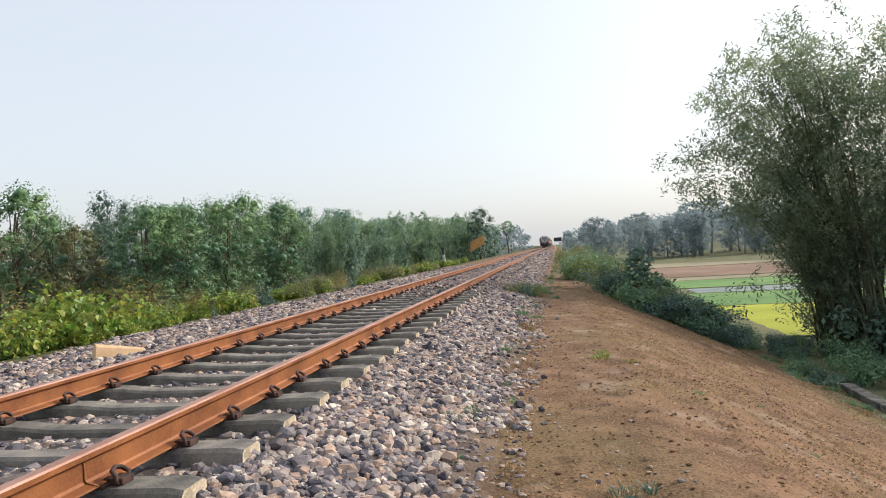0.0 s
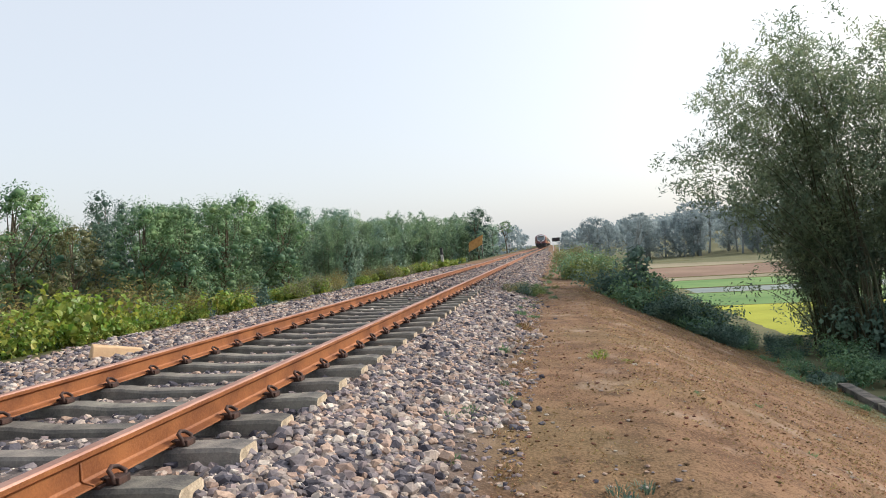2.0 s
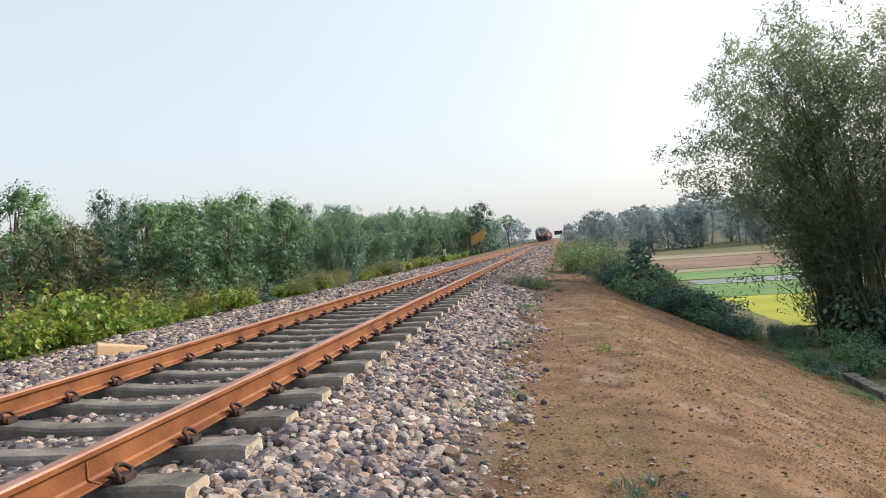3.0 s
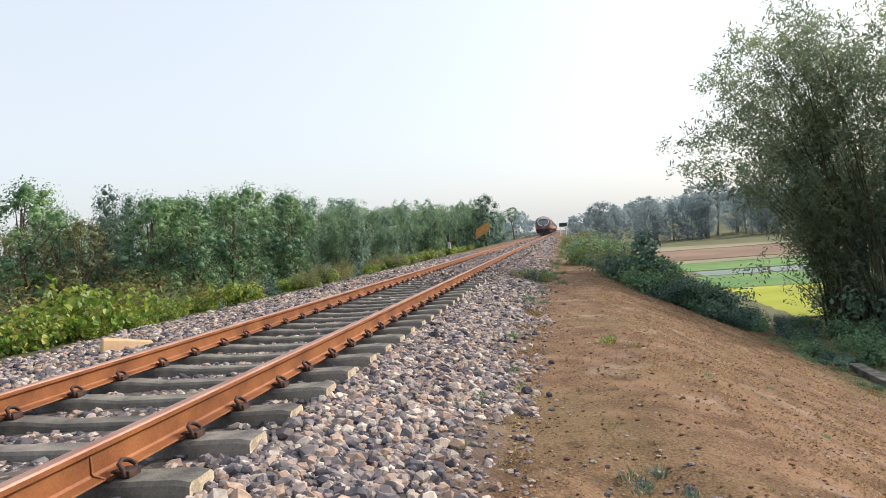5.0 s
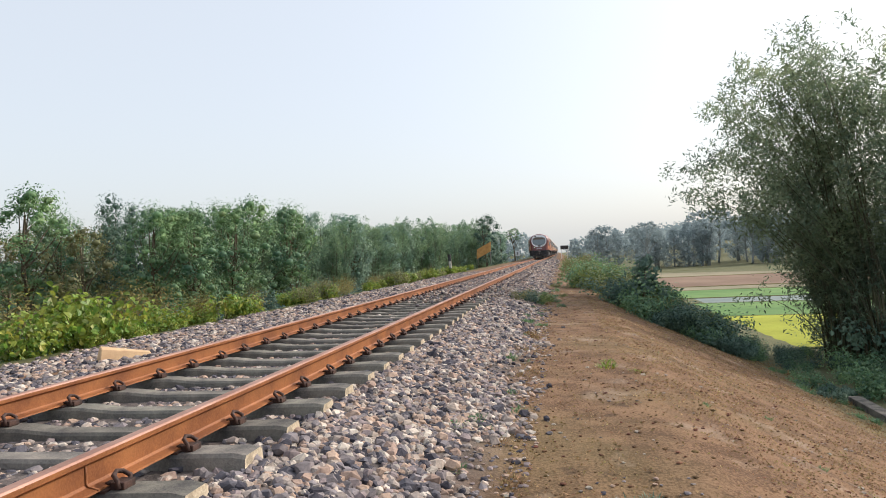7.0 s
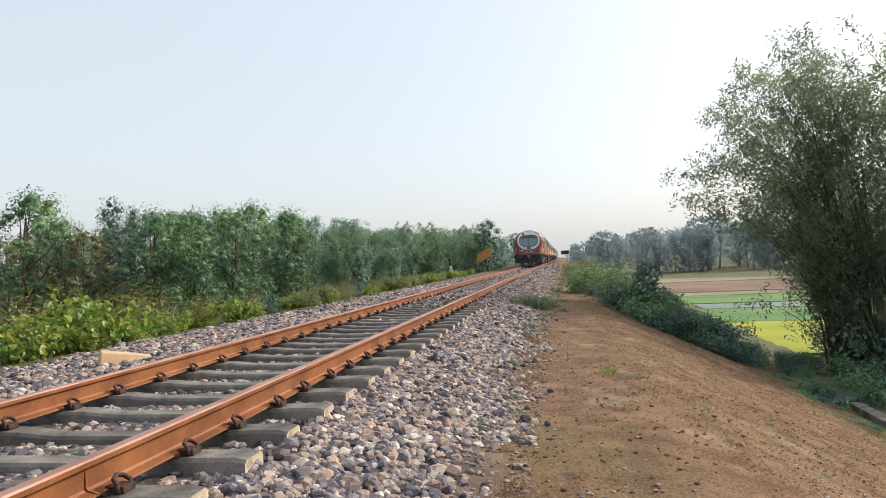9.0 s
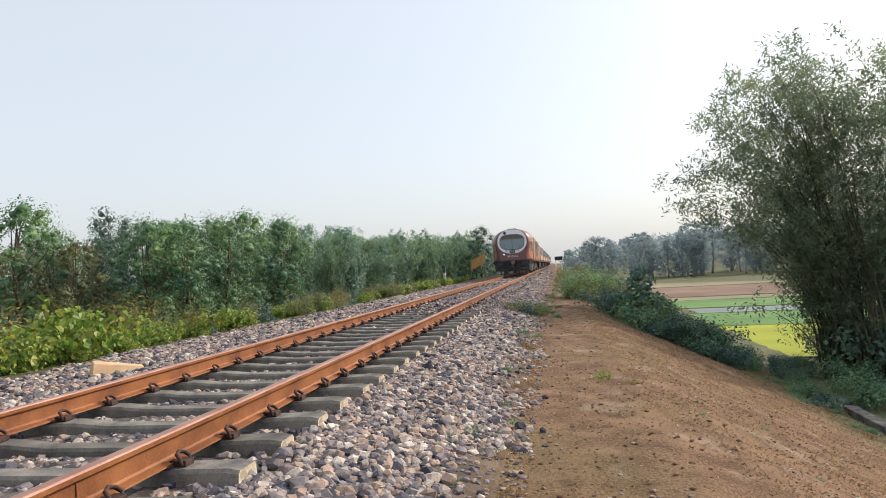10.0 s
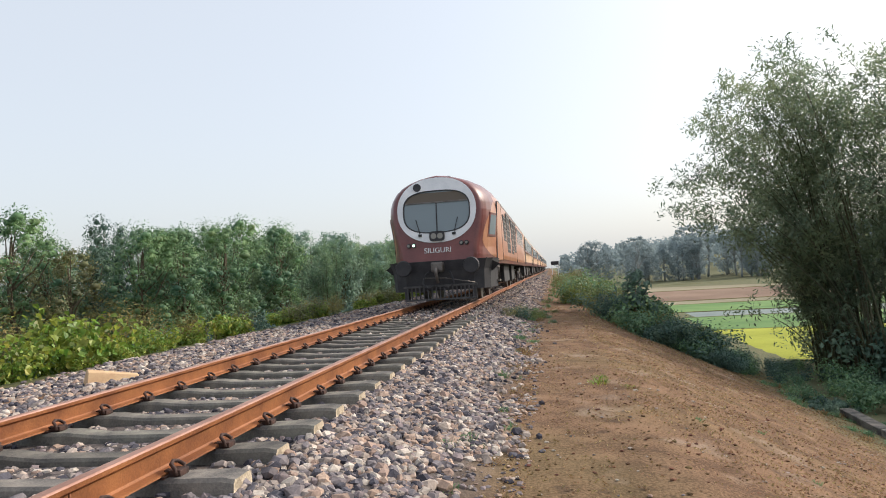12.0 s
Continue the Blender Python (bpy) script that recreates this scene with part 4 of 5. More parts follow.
for k in range(60):
    y = 2.6 + 18 * tr.random() ** 1.4
    TUFT_SPOTS.append((tr.uniform(3.0, 9.4), y, tr.choice((2, 2, 2, 1)), tr.uniform(0.25, 0.5)))
for k in range(70):
    y = 9 + 12 * tr.random()
    TUFT_SPOTS.append((tr.uniform(8.3, 11), y, tr.choice((1, 1, 2)), tr.uniform(0.6, 1.2)))
spread_bushes(TUFTS, TUFT_SPOTS, tr)

# a young leafy tree that stands out of the scrub
t, v, f = build_tree("sapling", "young leafy tree standing out of the scrub", 91, 2.4, 0.62, 0.30, 17, 34, 0.36, low=0.15, droop=0.5, width=0.34, core=0.0)
finish(t, v, f, LEAF_DARK)
t.matrix_basis = pose(5.75, 21.4, float(ground_z(5.75, 21.4)) - 0.1) @ Matrix.Scale(0.84, 4)


# ---- train ----
MAROON = material("maroon_paint", (0.115, 0.026, 0.027), (0.18, 0.048, 0.042), 1.5, 0.4, 0.05, 0, 25, clear=0.3)
ORANGE = material("orange_red_paint", (0.38, 0.15, 0.075), (0.48, 0.22, 0.12), 1.2, 0.35, 0.04, 0, 25, clear=0.3)
CREAM = material("cream_paint", (0.52, 0.33, 0.21), (0.66, 0.45, 0.30), 1.2, 0.45, 0.04, 0, 20)
WHITE = material("white_paint", (0.66, 0.67, 0.70), (0.80, 0.80, 0.82), 2.0, 0.45, 0.04, 0, 20)
BLACK = material("sooty_black_paint", (0.018, 0.018, 0.022), (0.04, 0.038, 0.042), 3.0, 0.7, 0.1, 0, 30)
GREY = material("roof_grey", (0.22, 0.22, 0.23), (0.34, 0.33, 0.33), 1.0, 0.7, 0.05, 0, 15)
STEEL = material("grimy_steel", (0.10, 0.09, 0.085), (0.2, 0.18, 0.165), 4.0, 0.5, 0.1, 0.6, 40)


def plain(name, colour, rough=0.4, metal=0.0, emit=0.0):
    m = bpy.data.materials.new(name)
    m.use_nodes = True
    b = m.node_tree.nodes["Principled BSDF"]
    b.inputs["Base Color"].default_value = (*colour, 1)
    b.inputs["Roughness"].default_value, b.inputs["Metallic"].default_value = rough, metal
    if emit:
        b.inputs["Emission Color"].default_value = (*colour, 1)
        b.inputs["Emission Strength"].default_value = emit
    return m


GLASS = plain("tinted_train_glass", (0.10, 0.13, 0.14), 0.12)
# the sky's reflection is put into this glass as a paler base colour
SCREEN = plain("sky_sheen_glass", (0.20, 0.245, 0.27), 0.18)
LAMP_ON = plain("lit_marker_lens", (0.7, 1.0, 0.75), 0.3, 0, 2.5)
LAMP_OFF = plain("dull_lamp_lens", (0.25, 0.24, 0.22), 0.2)


HALF = 1.74          # half width of the cars


def body_section(w=HALF, low=1.10, shoulder=2.95, top=3.86):
    """Half outline of the car body from the skirt up over the roof, mirrored: list of x, z."""
    half = [(w - 0.05, low), (w, low + 0.25), (w, 1.9), (w - 0.01, 2.5), (w - 0.05, shoulder), (w - 0.12, 3.16), (w - 0.26, 3.36), (w - 0.47, 3.53), (w - 0.74, 3.66), (w - 1.08, 3.76), (w - 1.45, 3.83)]
    fine = []
    for (xa, za), (xb, zb) in zip(half, half[1:]):
        cuts = 20 if za < shoulder else 1
        fine += [(xa + (xb - xa) * q / cuts, za + (zb - za) * q / cuts) for q in range(cuts)]
    half = fine + [half[-1]]
    return half + [(0, top)] + [(-x, z) for x, z in reversed(half)]


NOSE = [(0.0, 0.71, 0.945), (0.05, 0.76, 0.96), (0.15, 0.80, 0.972), (0.35, 0.845, 0.982), (0.7, 0.90, 0.992), (1.3, 0.955, 1), (2.2, 1, 1)]


def nose_rows():
    """The nose's sections at close steps: y, width factor, height factor."""
    ys = [0.03 * k for k in range(50)] + [1.7, 1.95, 2.2]
    at = [r[0] for r in NOSE]
    return [(y, float(np.interp(y, at, [r[1] for r in NOSE])), float(np.interp(y, at, [r[2] for r in NOSE]))) for y in ys]


def pinch(y, z):
    return 1 - 0.16 * max(0.0, 1 - y / 2.2) * max(0.0, min(1.0, (2.7 - z) / 1.1))


def side_panel(name, s, y0, y1, z0, z1, out, mat, inset=0.03, n=6):
    """A panel that follows the curved side of the nose, proud of it by out."""
    at, wide = [r[0] for r in NOSE], [r[1] for r in NOSE]
    verts, faces = [], []
    for lift in (out, -inset):
        for k in range(n + 1):
            y = y0 + (y1 - y0) * k / n
            for z in (z0, (z0 + z1) / 2, z1):
                verts.append((s * (HALF * float(np.interp(y, at, wide)) * pinch(y, z) + lift), y + rake(z) * max(0.0, 1 - y / 2.0), z))
    m = (n + 1) * 3
    for k in range(n):
        for r in range(2):
            a = k * 3 + r
            faces += [(a, a + 3, a + 4, a + 1), (m + a, m + a + 1, m + a + 4, m + a + 3)]
        faces += [(k * 3, m + k * 3, m + k * 3 + 3, k * 3 + 3), (k * 3 + 2, k * 3 + 5, m + k * 3 + 5, m + k * 3 + 2)]
    for k in (0, n):
        faces += [(k * 3, k * 3 + 1, m + k * 3 + 1, m + k * 3), (k * 3 + 1, k * 3 + 2, m + k * 3 + 2, m + k * 3 + 1)]
    me = mesh_from(name, verts, faces, mat)
    bm = bmesh.new()
    bm.from_mesh(me)
    bmesh.ops.recalc_face_normals(bm, faces=bm.faces[:])
    bm.to_mesh(me)
    bm.free()
    return me


def rake(z):
    """How far the front leans back at a height."""
    return 0.16 * max(0.0, z - 1.6) + 0.10 * max(0.0, z - 3.0) ** 2


def build_shell(name, rows, mats, pick):
    """A body lofted along y through scaled sections; rows: y, width factor, z factor about 2.3."""
    sec = body_section()
    k = len(sec)
    verts, faces, idx = [], [], []
    for y, sx, sz in rows:
        for x, z in sec:
            zz = 2.3 + (z - 2.3) * sz
            verts.append((x * sx * pinch(y, zz), y + rake(zz) * max(0.0, 1 - y / 2.0), zz))
    for j in range(len(rows) - 1):
        for i in range(k - 1):
            faces.append((j * k + i, j * k + i + 1, (j + 1) * k + i + 1, (j + 1) * k + i))
            idx.append(pick((rows[j][0] + rows[j + 1][0]) / 2, (sec[i][0] + sec[i + 1][0]) / 2, (sec[i][1] + sec[i + 1][1]) / 2))
        faces.append((j * k + k - 1, j * k, (j + 1) * k, (j + 1) * k + k - 1))
        idx.append(3)
    faces.append(tuple(reversed(range(k))))
    idx.append(0)
    faces.append(tuple((len(rows) - 1) * k + i for i in range(k)))
    idx.append(3)
    me = mesh_from(name, verts, faces, mats, True, idx)
    me.set_sharp_from_angle(angle=radians(32))
    return me


def outline(name, pts, y0, y1, mat, inner=None):
    """A plate with the outline pts (x, z) between y0 and y1, with a hole where inner is given."""
    verts, faces = [], []
    n = len(pts)
    for y in (y0, y1):
        verts += [(x, y + rake(z), z) for x, z in pts]
    for i in range(n):
        j = (i + 1) % n
        faces.append((i, j, n + j, n + i))
    if inner is None:
        faces += [tuple(reversed(range(n))), tuple(range(n, 2 * n))]
    else:
        for y in (y0, y1):
            verts += [(x, y + rake(z), z) for x, z in inner]
        for i in range(n):
            j = (i + 1) % n
            faces += [(j, i, 2 * n + i, 2 * n + j), (n + i, n + j, 3 * n + j, 3 * n + i), (2 * n + j, 2 * n + i, 3 * n + i, 3 * n + j)]
    me = mesh_from(name, verts, faces, mat)
    bm = bmesh.new()
    bm.from_mesh(me)
    bmesh.ops.recalc_face_normals(bm, faces=bm.faces[:])
    bm.to_mesh(me)
    bm.free()
    return me


def egg(cx, cz, wx, up, down, n=40, p=2.3):
    """A rounded outline, wider above than below."""
    out = []
    for i in range(n):
        a = 2 * math.pi * i / n
        c, s = math.cos(a), math.sin(a)
        e = 2 / p
        x = wx * math.copysign(abs(c) ** e, c)
        z = (up if s > 0 else down) * math.copysign(abs(s) ** e, s)
        out.append((cx + x, cz + z))
    return out


CAR = 20.6
WHEEL_R = 0.457


def build_wheelset():
    bm = bmesh.new()
    for side in (-1, 1):
        bmesh.ops.create_cone(bm, cap_ends=True, segments=24, radius1=WHEEL_R, radius2=WHEEL_R, depth=0.13, matrix=Matrix.Translation((side * 0.87, 0, 0)) @ Euler((0, radians(90), 0)).to_matrix().to_4x4())
    bmesh.ops.create_cone(bm, cap_ends=True, segments=12, radius1=0.09, radius2=0.09, depth=2.1, matrix=Euler((0, radians(90), 0)).to_matrix().to_4x4())
    me = bpy.data.meshes.new("wheelset")
    bm.to_mesh(me)
    bm.free()
    me.materials.append(STEEL)
    return me


WHEEL_ME = build_wheelset()
BOGIE_ME = box("bogie_frame", 1.02, 1.16, -1.75, 1.75, 0.42, 0.78, BLACK, 0.05)
AXLEBOX_ME = box("axle_box", 1.0, 1.24, -0.17, 0.17, 0.30, 0.62, STEEL, 0.03)
SPRING_ME = tube("spring", [(1.12, 0, 0.62), (1.12, 0, 1.0)], 0.11, STEEL, 10)
WIN_ME = box("window", -0.012, 0.012, -0.42, 0.42, -0.38, 0.38, GLASS, 0.01)
NARROW_ME = box("window", -0.012, 0.012, -0.27, 0.27, -0.38, 0.38, GLASS, 0.01)
DOOR_ME = box("door", -0.012, 0.014, -0.42, 0.42, -1.02, 0.72, BLACK, 0.01)


def build_running_gear(car):
    sets = []
    for by in (4.0, CAR - 3.6):
        for side in (-1, 1):
            part("bogie_frame", BOGIE_ME, car, "", pose(0, by, 0, 0, 0, 0 if side > 0 else 180))
            for a in (-1.35, 1.35):
                part("axle_box", AXLEBOX_ME, car, "", pose(0, by + a, 0, 0, 0, 0 if side > 0 else 180))
            for a in (-0.35, 0.35):
                part("spring", SPRING_ME, car, "", pose(0, by + a, 0, 0, 0, 0 if side > 0 else 180))
        for a in (-1.35, 1.35):
            sets.append((part("wheelset", WHEEL_ME, car, "", pose(0, by + a, WHEEL_R)), by + a))
    for k, (y0, y1, x1) in enumerate(((6.8, 9.2, 1.42), (9.6, 11.2, 1.35), (11.8, 14.0, 1.42))):
        part("underfloor_box", box("underfloor_box", -x1, x1, y0, y1, 0.42, 1.08, BLACK, 0.03), car)
    return sets


def build_coach():
    label = "maroon and cream diesel passenger train coach"
    c = thing("train_coach", label, "train", "coaches of the train")
    part("body", build_shell("body", [(0.25, 1, 1), (CAR, 1, 1)], [MAROON, CREAM, GREY, BLACK], lambda y, x, z: 2 if z > 3.16 else (0 if z < 1.35 else 1)), c)
    for side in (-1, 1):
        x = side * 1.732
        for y in (2.0, CAR - 2.0):
            part("door", DOOR_ME, c, "dark open doorway", pose(x, y, 2.18))
        for k in range(11):
            part("window", WIN_ME, c, "", pose(x, 3.6 + k * 1.34, 2.46))
        part("waist_band", box("waist_band", x - 0.014, x + 0.014, 0.26, CAR - 0.01, 1.96, 2.06, MAROON), c, "maroon waist stripe")
        part("roof_gutter", box("roof_gutter", x * 0.955 - 0.02, x * 0.955 + 0.02, 0.26, CAR - 0.01, 3.02, 3.07, GREY), c)
    part("gangway", box("gangway", -0.6, 0.6, -0.05, 0.26, 1.1, 3.3, BLACK, 0.04), c)
    return c, build_running_gear(c)


def text_mesh(words, size, mat, deep=0.006):
    cu = bpy.data.curves.new("words", "FONT")
    cu.body, cu.size, cu.extrude = words, size, deep
    cu.align_x, cu.align_y = "CENTER", "CENTER"
    ob = new("words", cu)
    dg = bpy.context.evaluated_depsgraph_get()
    me = bpy.data.meshes.new_from_object(ob.evaluated_get(dg))
    bpy.data.objects.remove(ob)
    me.materials.clear()
    me.materials.append(mat)
    return me


def disc(name, r, depth, mat, seg=20, rim=0.0):
    """A round boss on the y axis, with a narrower outer edge."""
    bm = bmesh.new()
    bmesh.ops.create_cone(bm, cap_ends=True, segments=seg, radius1=r - rim, radius2=r, depth=depth, matrix=Euler((radians(-90), 0, 0)).to_matrix().to_4x4())
    me = bpy.data.meshes.new(name)
    bm.to_mesh(me)
    bm.free()
    me.materials.append(mat)
    return me


def build_power_car():
    c = thing("power_car", "maroon and orange diesel railcar with a white-rimmed rounded windscreen", "train", "coaches of the train")
    # orange sides sweep forward at waist height in a curve; the roof behind the cab is grey
    def paint(y, x, z):
        if z > 3.16:
            return 2 if y > 1.9 else 0
        sweep = 0.30 + (0.75 * (z - 1.95) ** 2 if z > 1.95 else 0.0)
        keel = 1.22 + 0.55 * math.exp(-max(0.0, y - 0.3) / 0.5)
        return 1 if y > sweep and z > keel else 0
    part("body", build_shell("body", nose_rows() + [(CAR, 1, 1)], [MAROON, ORANGE, GREY, BLACK], paint), c)
    # white face, screen and its bars
    face = part("white_face", outline("white_face", egg(0, 2.76, 1.17, 0.98, 0.97, 44, 2.2), -0.035, 0.02, WHITE, egg(0, 2.74, 0.99, 0.60, 0.66, 44, 2.9)), c, "white painted surround of the windscreen")
    part("windscreen", outline("windscreen", egg(0, 2.74, 1.0, 0.61, 0.67, 44, 2.9), -0.012, 0.012, SCREEN), c, "tinted curved windscreen")
    part("rim_seal", outline("rim_seal", egg(0, 2.74, 1.0, 0.61, 0.67, 44, 2.9), -0.042, -0.02, BLACK, egg(0, 2.74, 0.965, 0.58, 0.635, 44, 2.9)), c)
    part("sun_visor", outline("sun_visor", [(-0.95, 3.0), (0.95, 3.0), (0.92, 3.18), (0.80, 3.28), (-0.80, 3.28), (-0.92, 3.18)], -0.022, -0.014, VISOR), c, "brown sun visor band")
    part("screen_bar", outline("screen_bar", [(-0.97, 2.97), (0.97, 2.97), (0.97, 3.01), (-0.97, 3.01)], -0.035, -0.018, STEEL), c)
    part("screen_divider", outline("screen_divider", [(-0.015, 2.12), (0.015, 2.12), (0.015, 2.98), (-0.015, 2.98)], -0.032, -0.018, BLACK), c)
    for s in (-1, 1):
        arm = [(s * 0.50, -0.05 + rake(2.05), 2.05), (s * 0.55, -0.05 + rake(2.25), 2.25), (s * 0.62, -0.04 + rake(2.5), 2.5)]
        w = part("wiper", tube("wiper", arm, 0.012, BLACK, 6), c)
        part("wiper_motor", box("wiper_motor", s * 0.50 - 0.05, s * 0.50 + 0.05, -0.09 + rake(2.03), 0.0 + rake(2.03), 1.99, 2.06, BLACK, 0.01), w)
    hl = part("headlight", outline("headlight", egg(0, 1.98, 0.22, 0.145, 0.145, 24, 5), -0.10, 0.0, BLACK), c, "black twin headlight housing")
    for s in (-1, 1):
        part("lens", disc("lens", 0.085, 0.03, LAMP_OFF), hl, "", pose(s * 0.095, -0.105 + rake(1.98), 1.98))
        for k, x in enumerate((0.70, 0.85)):
            on = s < 0 and k == 0
            mk = part("marker_light", disc("marker_light", 0.068, 0.05, BLACK, 16, 0.01), c, "", pose(s * x, -0.02, 1.74))
            part("marker_lens", disc("marker_lens", 0.038, 0.02, LAMP_ON if on else LAMP_OFF, 14), mk, "lit white marker light" if on else "", pose(0, -0.028, 0))
    part("destination_name", text_mesh("SILIGURI", 0.215, WHITE), c, "white painted station name", pose(0, -0.012, 1.56, 90, 0, 0))
    part("air_horn_opening", disc("air_horn_opening", 0.12, 0.05, BLACK), c, "round black horn opening", pose(-0.56, -0.035 + rake(3.46), 3.46, -12))
    part("roof_hatch", box("roof_hatch", -0.36, 0.36, 1.0, 1.9, 3.76, 3.855, GREY, 0.03), c)
    # black lower front
    skirt = []
    for x, y in ((-1.56, 1.9), (-1.46, 0.45), (-1.30, 0.14), (-1.0, 0.02), (1.0, 0.02), (1.30, 0.14), (1.46, 0.45), (1.56, 1.9)):
        skirt.append((x, y))
    verts = [(x * 1.06, y - 0.06, 1.26) for x, y in skirt] + [(x * 1.0, y, 0.95) for x, y in skirt] + [(x * 0.98, y + 0.02, 0.40) for x, y in skirt]
    n = len(skirt)
    faces = [(r * n + i, r * n + i + 1, (r + 1) * n + i + 1, (r + 1) * n + i) for r in range(2) for i in range(n - 1)] + [tuple(range(n)), tuple(reversed(range(2 * n, 3 * n)))]
    faces.append((0, n, 2 * n, 3 * n - 1, 2 * n - 1, n - 1))
    part("front_skirt", mesh_from("front_skirt", verts, faces, BLACK), c, "sooty black lower front")
    for s in (-1, 1):
        part("side_wing", mesh_from("side_wing", [(s * 1.36, 0.25, 1.28), (s * 1.72, 0.6, 1.08), (s * 1.40, 0.6, 0.82), (s * 1.30, 0.22, 0.9), (s * 1.36, 1.4, 1.28), (s * 1.66, 1.3, 1.08), (s * 1.40, 1.3, 0.82)],
                                    [(0, 1, 2, 3), (0, 4, 5, 1), (1, 5, 6, 2), (3, 2, 6), (0, 3, 6, 4), (4, 6, 5)], BLACK), c)
        bf = part("buffer", disc("buffer", 0.235, 0.07, BLACK, 24, 0.02), c, "large round black buffer", pose(s * 0.98, -0.34, 1.08))
        part("buffer_shank", disc("buffer_shank", 0.10, 0.36, STEEL, 14), bf, "", pose(0, 0.2, 0))
        part("guard_bracket", box("guard_bracket", s * 1.0 - 0.05, s * 1.0 + 0.05, 0.0, 0.3, 0.12, 0.5, BLACK, 0.01), c)
    part("coupler", box("coupler", -0.17, 0.17, -0.42, 0.2, 0.93, 1.22, STEEL, 0.06), c, "grimy steel coupler")
    part("draw_hook", tube("draw_hook", [(0, -0.40, 1.05), (0, -0.52, 1.02), (0, -0.56, 0.90), (0, -0.48, 0.80), (0.02, -0.44, 0.62)], 0.045, STEEL, 8), c)
    for s, h in ((-1, 0.45), (1, 0.42)):
        hose = [(s * 0.30, -0.05, 0.95), (s * 0.38, -0.22, 0.85), (s * 0.45, -0.24, 0.62), (s * 0.30, -0.25, h), (s * 0.12, -0.2, h + 0.1)]
        part("brake_hose", tube("brake_hose", hose, 0.026, BLACK, 7), c)
    part("handle_rod", tube("handle_rod", [(-0.48, -0.16, 0.6), (-0.44, -0.18, 0.78), (0.2, -0.18, 0.75), (1.05, -0.14, 0.58)], 0.016, STEEL, 6), c)
    guard = part("rail_guard", box("rail_guard", -1.08, 1.08, -0.02, 0.06, 0.50, 0.56, GRIME, 0.01), c, "barred rail guard under the front")
    part("guard_bar", box("guard_bar", -1.02, 1.02, -0.02, 0.06, 0.12, 0.17, GRIME, 0.01), guard)
    for k in range(17):
        x = -0.96 + k * 0.12
        part("guard_bar", box("guard_bar", x - 0.018, x + 0.018, -0.015, 0.045, 0.15, 0.53, GRIME), guard)
    # sides
    for s in (-1, 1):
        x = s * 1.732
        w = part("window_frame", side_panel("window_frame", s, 0.60, 1.30, 1.90, 2.62, 0.012, MAROON), c, "dark frame of the cab side window")
        part("cab_window", side_panel("cab_window", s, 0.66, 1.24, 1.97, 2.55, 0.02, SCREEN), w, "rounded cab side window")
        d = part("cab_door", side_panel("cab_door", s, 1.50, 2.15, 1.2, 2.98, 0.006, ORANGE), c, "orange cab door with dark gaps")
        part("door_gap", side_panel("door_gap", s, 1.46, 1.51, 1.2, 3.02, 0.010, BLACK, n=1), d)
        part("door_gap", box("door_gap", x - 0.02, x + 0.012, 2.15, 2.19, 1.2, 2.98, BLACK), d)
        for y0, y1, z0, z1 in ((3.0, 4.3, 1.85, 2.72), (4.7, 6.7, 1.5, 2.9), (7.5, 9.0, 1.5, 2.9), (9.4, 11.1, 1.6, 2.9)):
            g = part("grille", box("grille", x - 0.02, x + 0.010, y0, y1, z0, z1, BLACK, 0.01), c, "dark louvred engine grille")
            for k in range(6):
                z = z0 + (z1 - z0) * (k + 0.5) / 6
                part("louvre", box("louvre", x + s * 0.004 - 0.012, x + s * 0.004 + 0.018, y0 + 0.05, y1 - 0.05, z - 0.03, z + 0.02, STEEL), g)
        part("door_gap", box("door_gap", x - 0.02, x + 0.010, 11.55, 11.63, 1.2, 2.98, BLACK), c)
        for k in range(6):
            part("window", NARROW_ME, c, "", pose(x, 13.1 + k * 1.12, 2.46))
        part("cream_band", box("cream_band", x - 0.016, x + 0.006, 2.3, CAR - 0.01, 1.36, 1.50, CREAM), c, "cream lower band")
        part("roof_gutter", box("roof_gutter", s * 1.64 - 0.02, s * 1.64 + 0.03, 2.4, CAR - 0.01, 3.06, 3.11, GREY), c)
        part("cab_step", box("cab_step", s * 1.35, s * 1.62, 1.6, 2.2, 0.55, 0.60, STEEL), c)
        for k in range(2):
            part("step_hanger", tube("step_hanger", [(s * 1.58, 1.62 + 0.55 * k, 0.57), (s * 1.58, 1.62 + 0.55 * k, 1.15)], 0.016, STEEL, 6), c)
    return c, build_running_gear(c)


VISOR = plain("brown_visor_glass", (0.10, 0.075, 0.05), 0.35)
GRIME = material("grimy_grey_paint", (0.04, 0.04, 0.043), (0.09, 0.085, 0.085), 5, 0.7, 0.1, 0, 30)
power, power_sets = build_power_car()
coach, coach_sets = build_coach()
cars = [(power, 0.0), (coach, CAR + 0.3)]
for k in range(2, 9):
    cars.append((copy_thing(coach, pose(0, k * (CAR + 0.3), 0)), k * (CAR + 0.3)))


# ---- lineside things ----
POST_PAINT = material("weathered_white_paint", (0.30, 0.29, 0.27), (0.52, 0.50, 0.46), 6, 0.8, 0.1, 0, 30)
SIGN_ORANGE = material("faded_orange_sign_paint", (0.42, 0.20, 0.05), (0.56, 0.30, 0.09), 3, 0.6, 0.05, 0, 20)


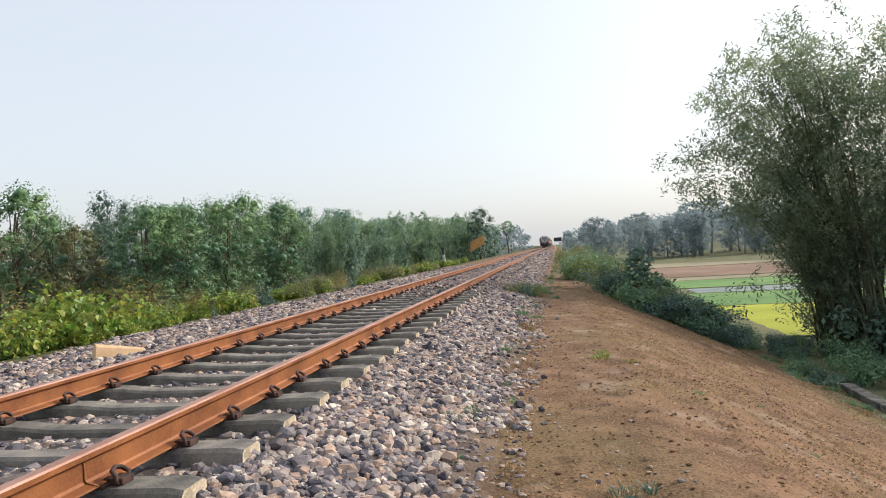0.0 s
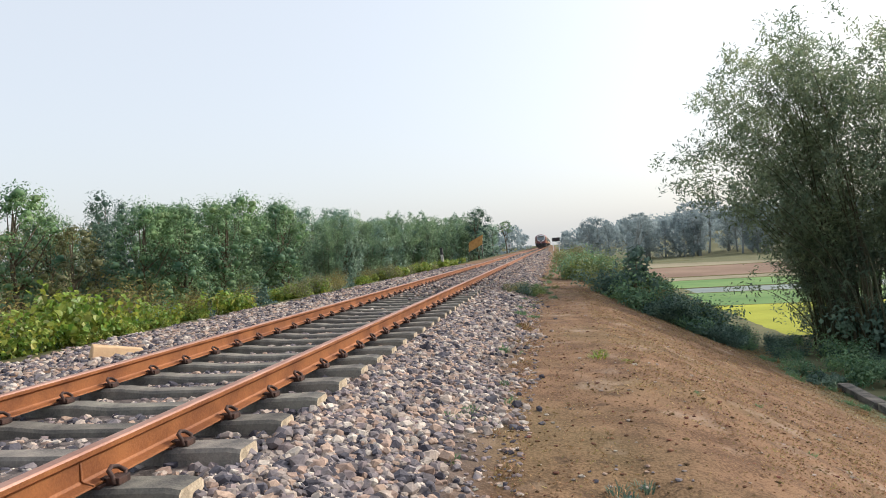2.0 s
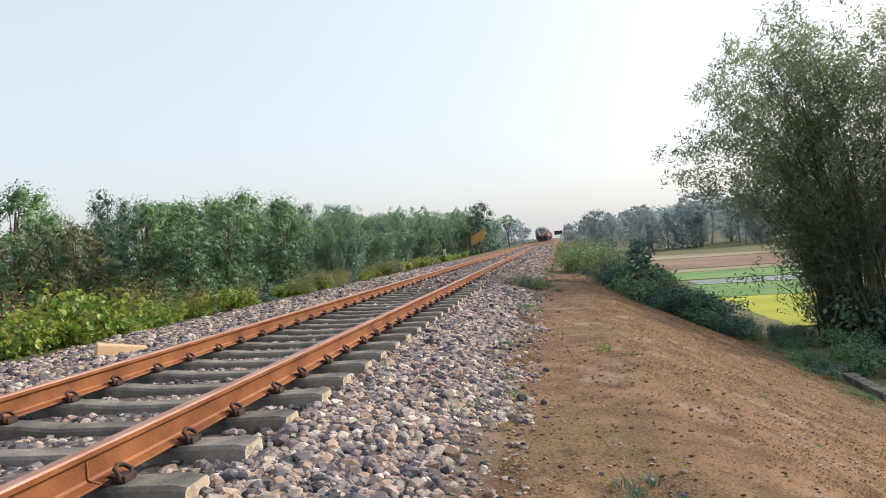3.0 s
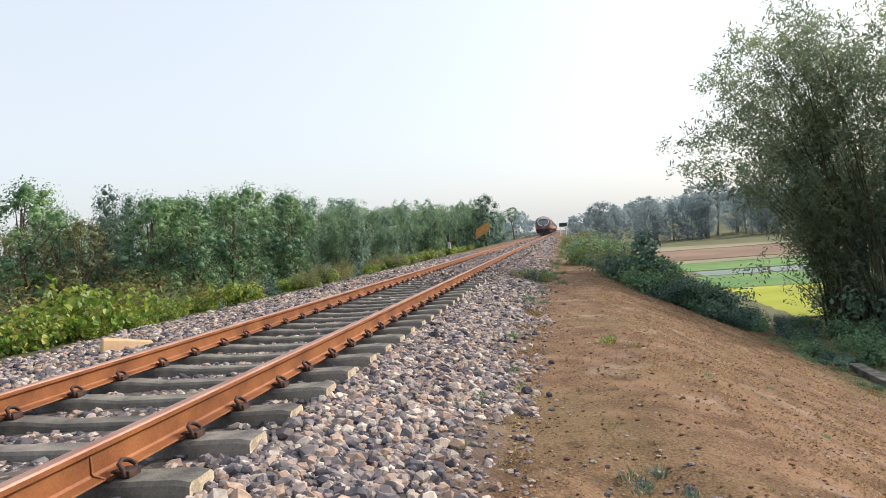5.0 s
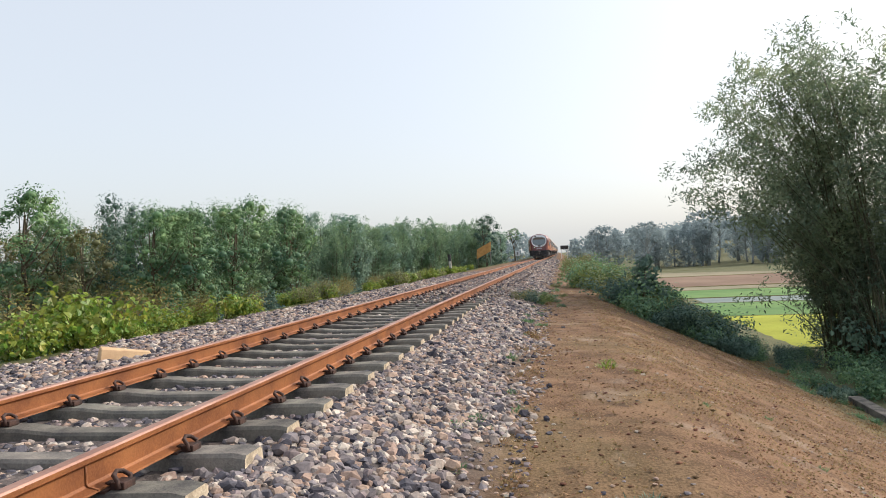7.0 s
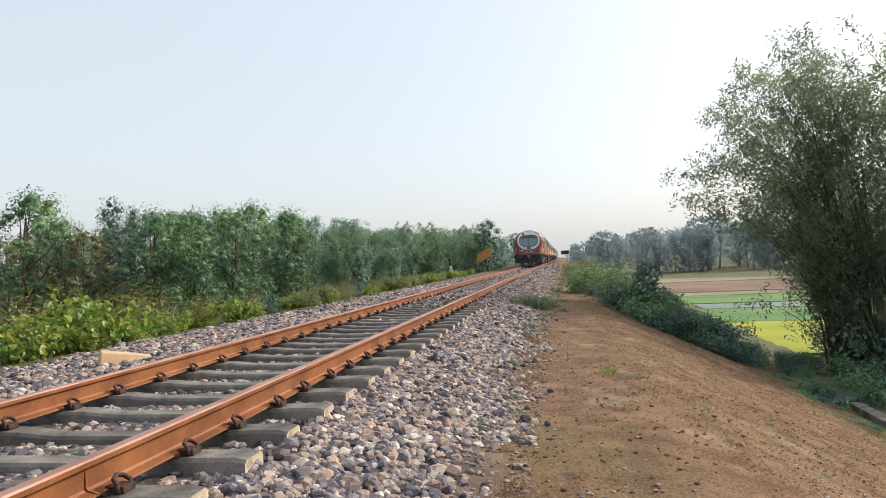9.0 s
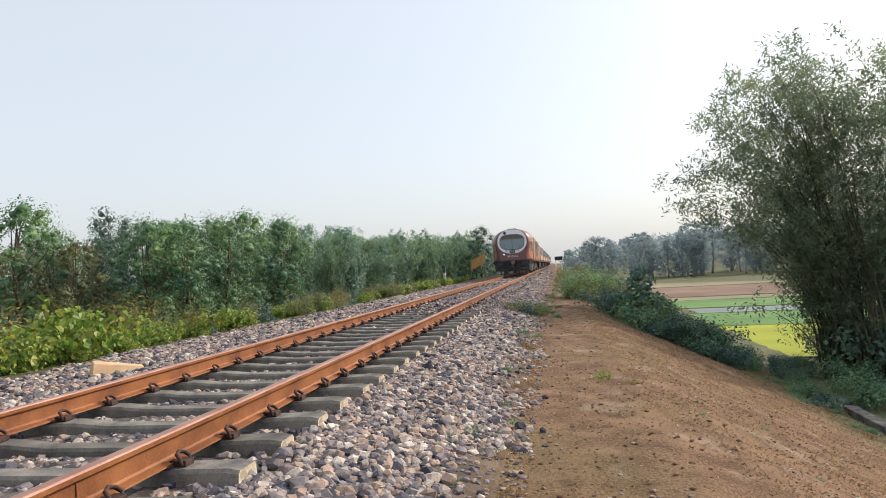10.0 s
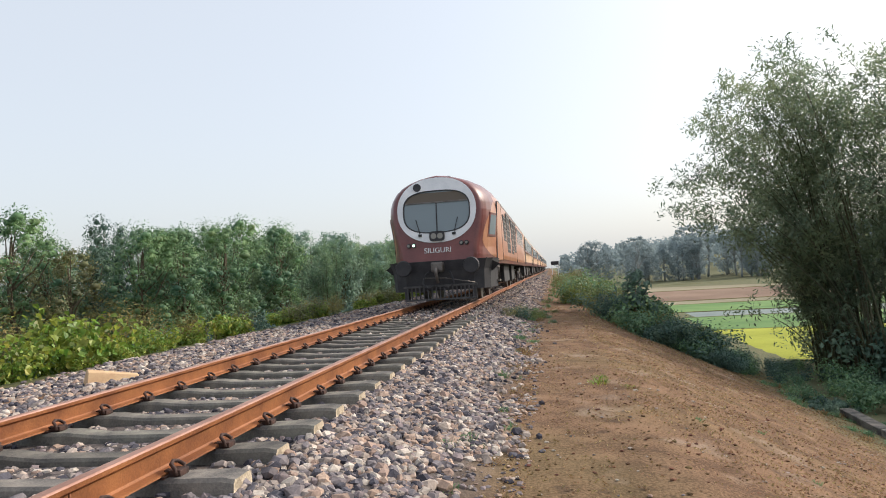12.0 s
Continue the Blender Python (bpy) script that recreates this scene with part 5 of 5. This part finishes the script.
def build_lineside():
    slab = [(-0.34, -0.14, -0.1), (0.42, -0.10, -0.1), (0.44, 0.13, -0.1), (-0.33, 0.16, -0.1), (-0.30, -0.03, 0.19), (0.34, -0.03, 0.10), (0.38, 0.11, 0.09), (-0.27, 0.14, 0.20)]
    me = mesh_from("broken_slab", slab, [(3, 2, 1, 0), (4, 5, 6, 7), (0, 1, 5, 4), (1, 2, 6, 5), (2, 3, 7, 6), (3, 0, 4, 7)], PALE_CONCRETE)
    bm = bmesh.new()
    bm.from_mesh(me)
    bmesh.ops.bevel(bm, geom=bm.edges[:], offset=0.012, segments=1, affect="EDGES")
    bm.to_mesh(me)
    bm.free()
    tagged(part("broken_slab", me, None, "", pose(-2.78, 8.15, float(ground_z(-2.78, 8.15)) - 0.015, 4, 3, 52)), "broken piece of pale concrete lying on the ballast", "concrete block")

    p = thing("kilometre_post", "short white and black lineside post on the verge", "post", m=pose(-4.56, 47, float(ground_z(-4.56, 47)) - 0.02, 0, -3, 0))
    part("shaft", box("shaft", -0.09, 0.09, -0.09, 0.09, 0, 0.95, POST_PAINT, 0.02), p)
    part("cap", box("cap", -0.095, 0.095, -0.095, 0.095, 0.95, 1.45, BLACK, 0.02), p, "black painted top")

    b = thing("warning_board", "faded orange warning board leaning on two thin posts", "sign", m=pose(-7.2, 92, float(ground_z(-7.2, 92)), 0, 0, 0))
    part("board", mesh_from("board", [(-1.0, 0, 1.55), (1.0, 0, 2.55), (1.1, 0, 3.9), (-0.9, 0, 2.9), (-1.0, 0.05, 1.55), (1.0, 0.05, 2.55), (1.1, 0.05, 3.9), (-0.9, 0.05, 2.9)],
                            [(0, 1, 2, 3), (7, 6, 5, 4), (0, 4, 5, 1), (1, 5, 6, 2), (2, 6, 7, 3), (3, 7, 4, 0)], SIGN_ORANGE), b)
    for q in (-0.85, 0.95):
        part("leg", tube("leg", [(q, 0.09, -0.2), (q, 0.09, 2.6)], 0.05, STEEL, 8), b)

    w = thing("white_sign", "small white square sign on a post by the track", "sign", m=pose(-5.4, 140, float(ground_z(-5.4, 140)), 0, 0, 0))
    part("plate", box("plate", -0.45, 0.45, -0.02, 0.02, 0.9, 2.0, WHITE, 0.01), w)
    part("leg", tube("leg", [(0, 0.06, -0.2), (0, 0.06, 1.9)], 0.05, STEEL, 8), w)
    part("marking", box("marking", -0.18, 0.18, -0.026, -0.021, 1.15, 1.75, GREY), w, "dark unreadable marking")

    h = thing("name_board", "dark lineside board on two white legs above the bushes", "sign", m=pose(4.35, 140, float(ground_z(4.35, 140)), 0, 0, 0))
    part("panel", box("panel", -0.8, 0.8, -0.04, 0.04, 2.1, 2.9, BLACK, 0.02), h)
    for q in (-0.62, 0.62):
        part("leg", box("leg", q - 0.07, q + 0.07, 0.045, 0.15, -0.2, 2.8, WHITE, 0.01), h, "white painted leg")

    d = thing("drain_wall", "weathered concrete edge of a drain at the foot of the slope", "drain", kind="structure")
    for k in range(6):
        y0 = 5.0 + k * 2.05
        part("kerb", box("kerb", -0.14, 0.14, 0, 2.0, -0.3, 0.16, CONCRETE, 0.02), d, "", pose(9.75 + 0.02 * k, y0, float(ground_z(9.75, y0)), 0, 0, -1.5))


build_lineside()


SPEED = 17.1
TIMES = [k * 0.5 for k in range(25)]


def front_at(t):
    return 18.9 + SPEED * (12.0 - t)


def motions():
    for car, back in cars:
        rows = []
        for t in TIMES:
            y = front_at(t) + back
            rows.append((t, pose(track_x(y), y, 0, 0, 0, -math.degrees(math.atan2(track_x(y + CAR) - track_x(y), CAR)))))
        walk(car, rows)
    for ob, y in power_sets:
        walk(ob, [(k / 30, pose(0, y, WHEEL_R, math.degrees(-k / 30 * SPEED / WHEEL_R) % 360)) for k in range(361)])


motions()
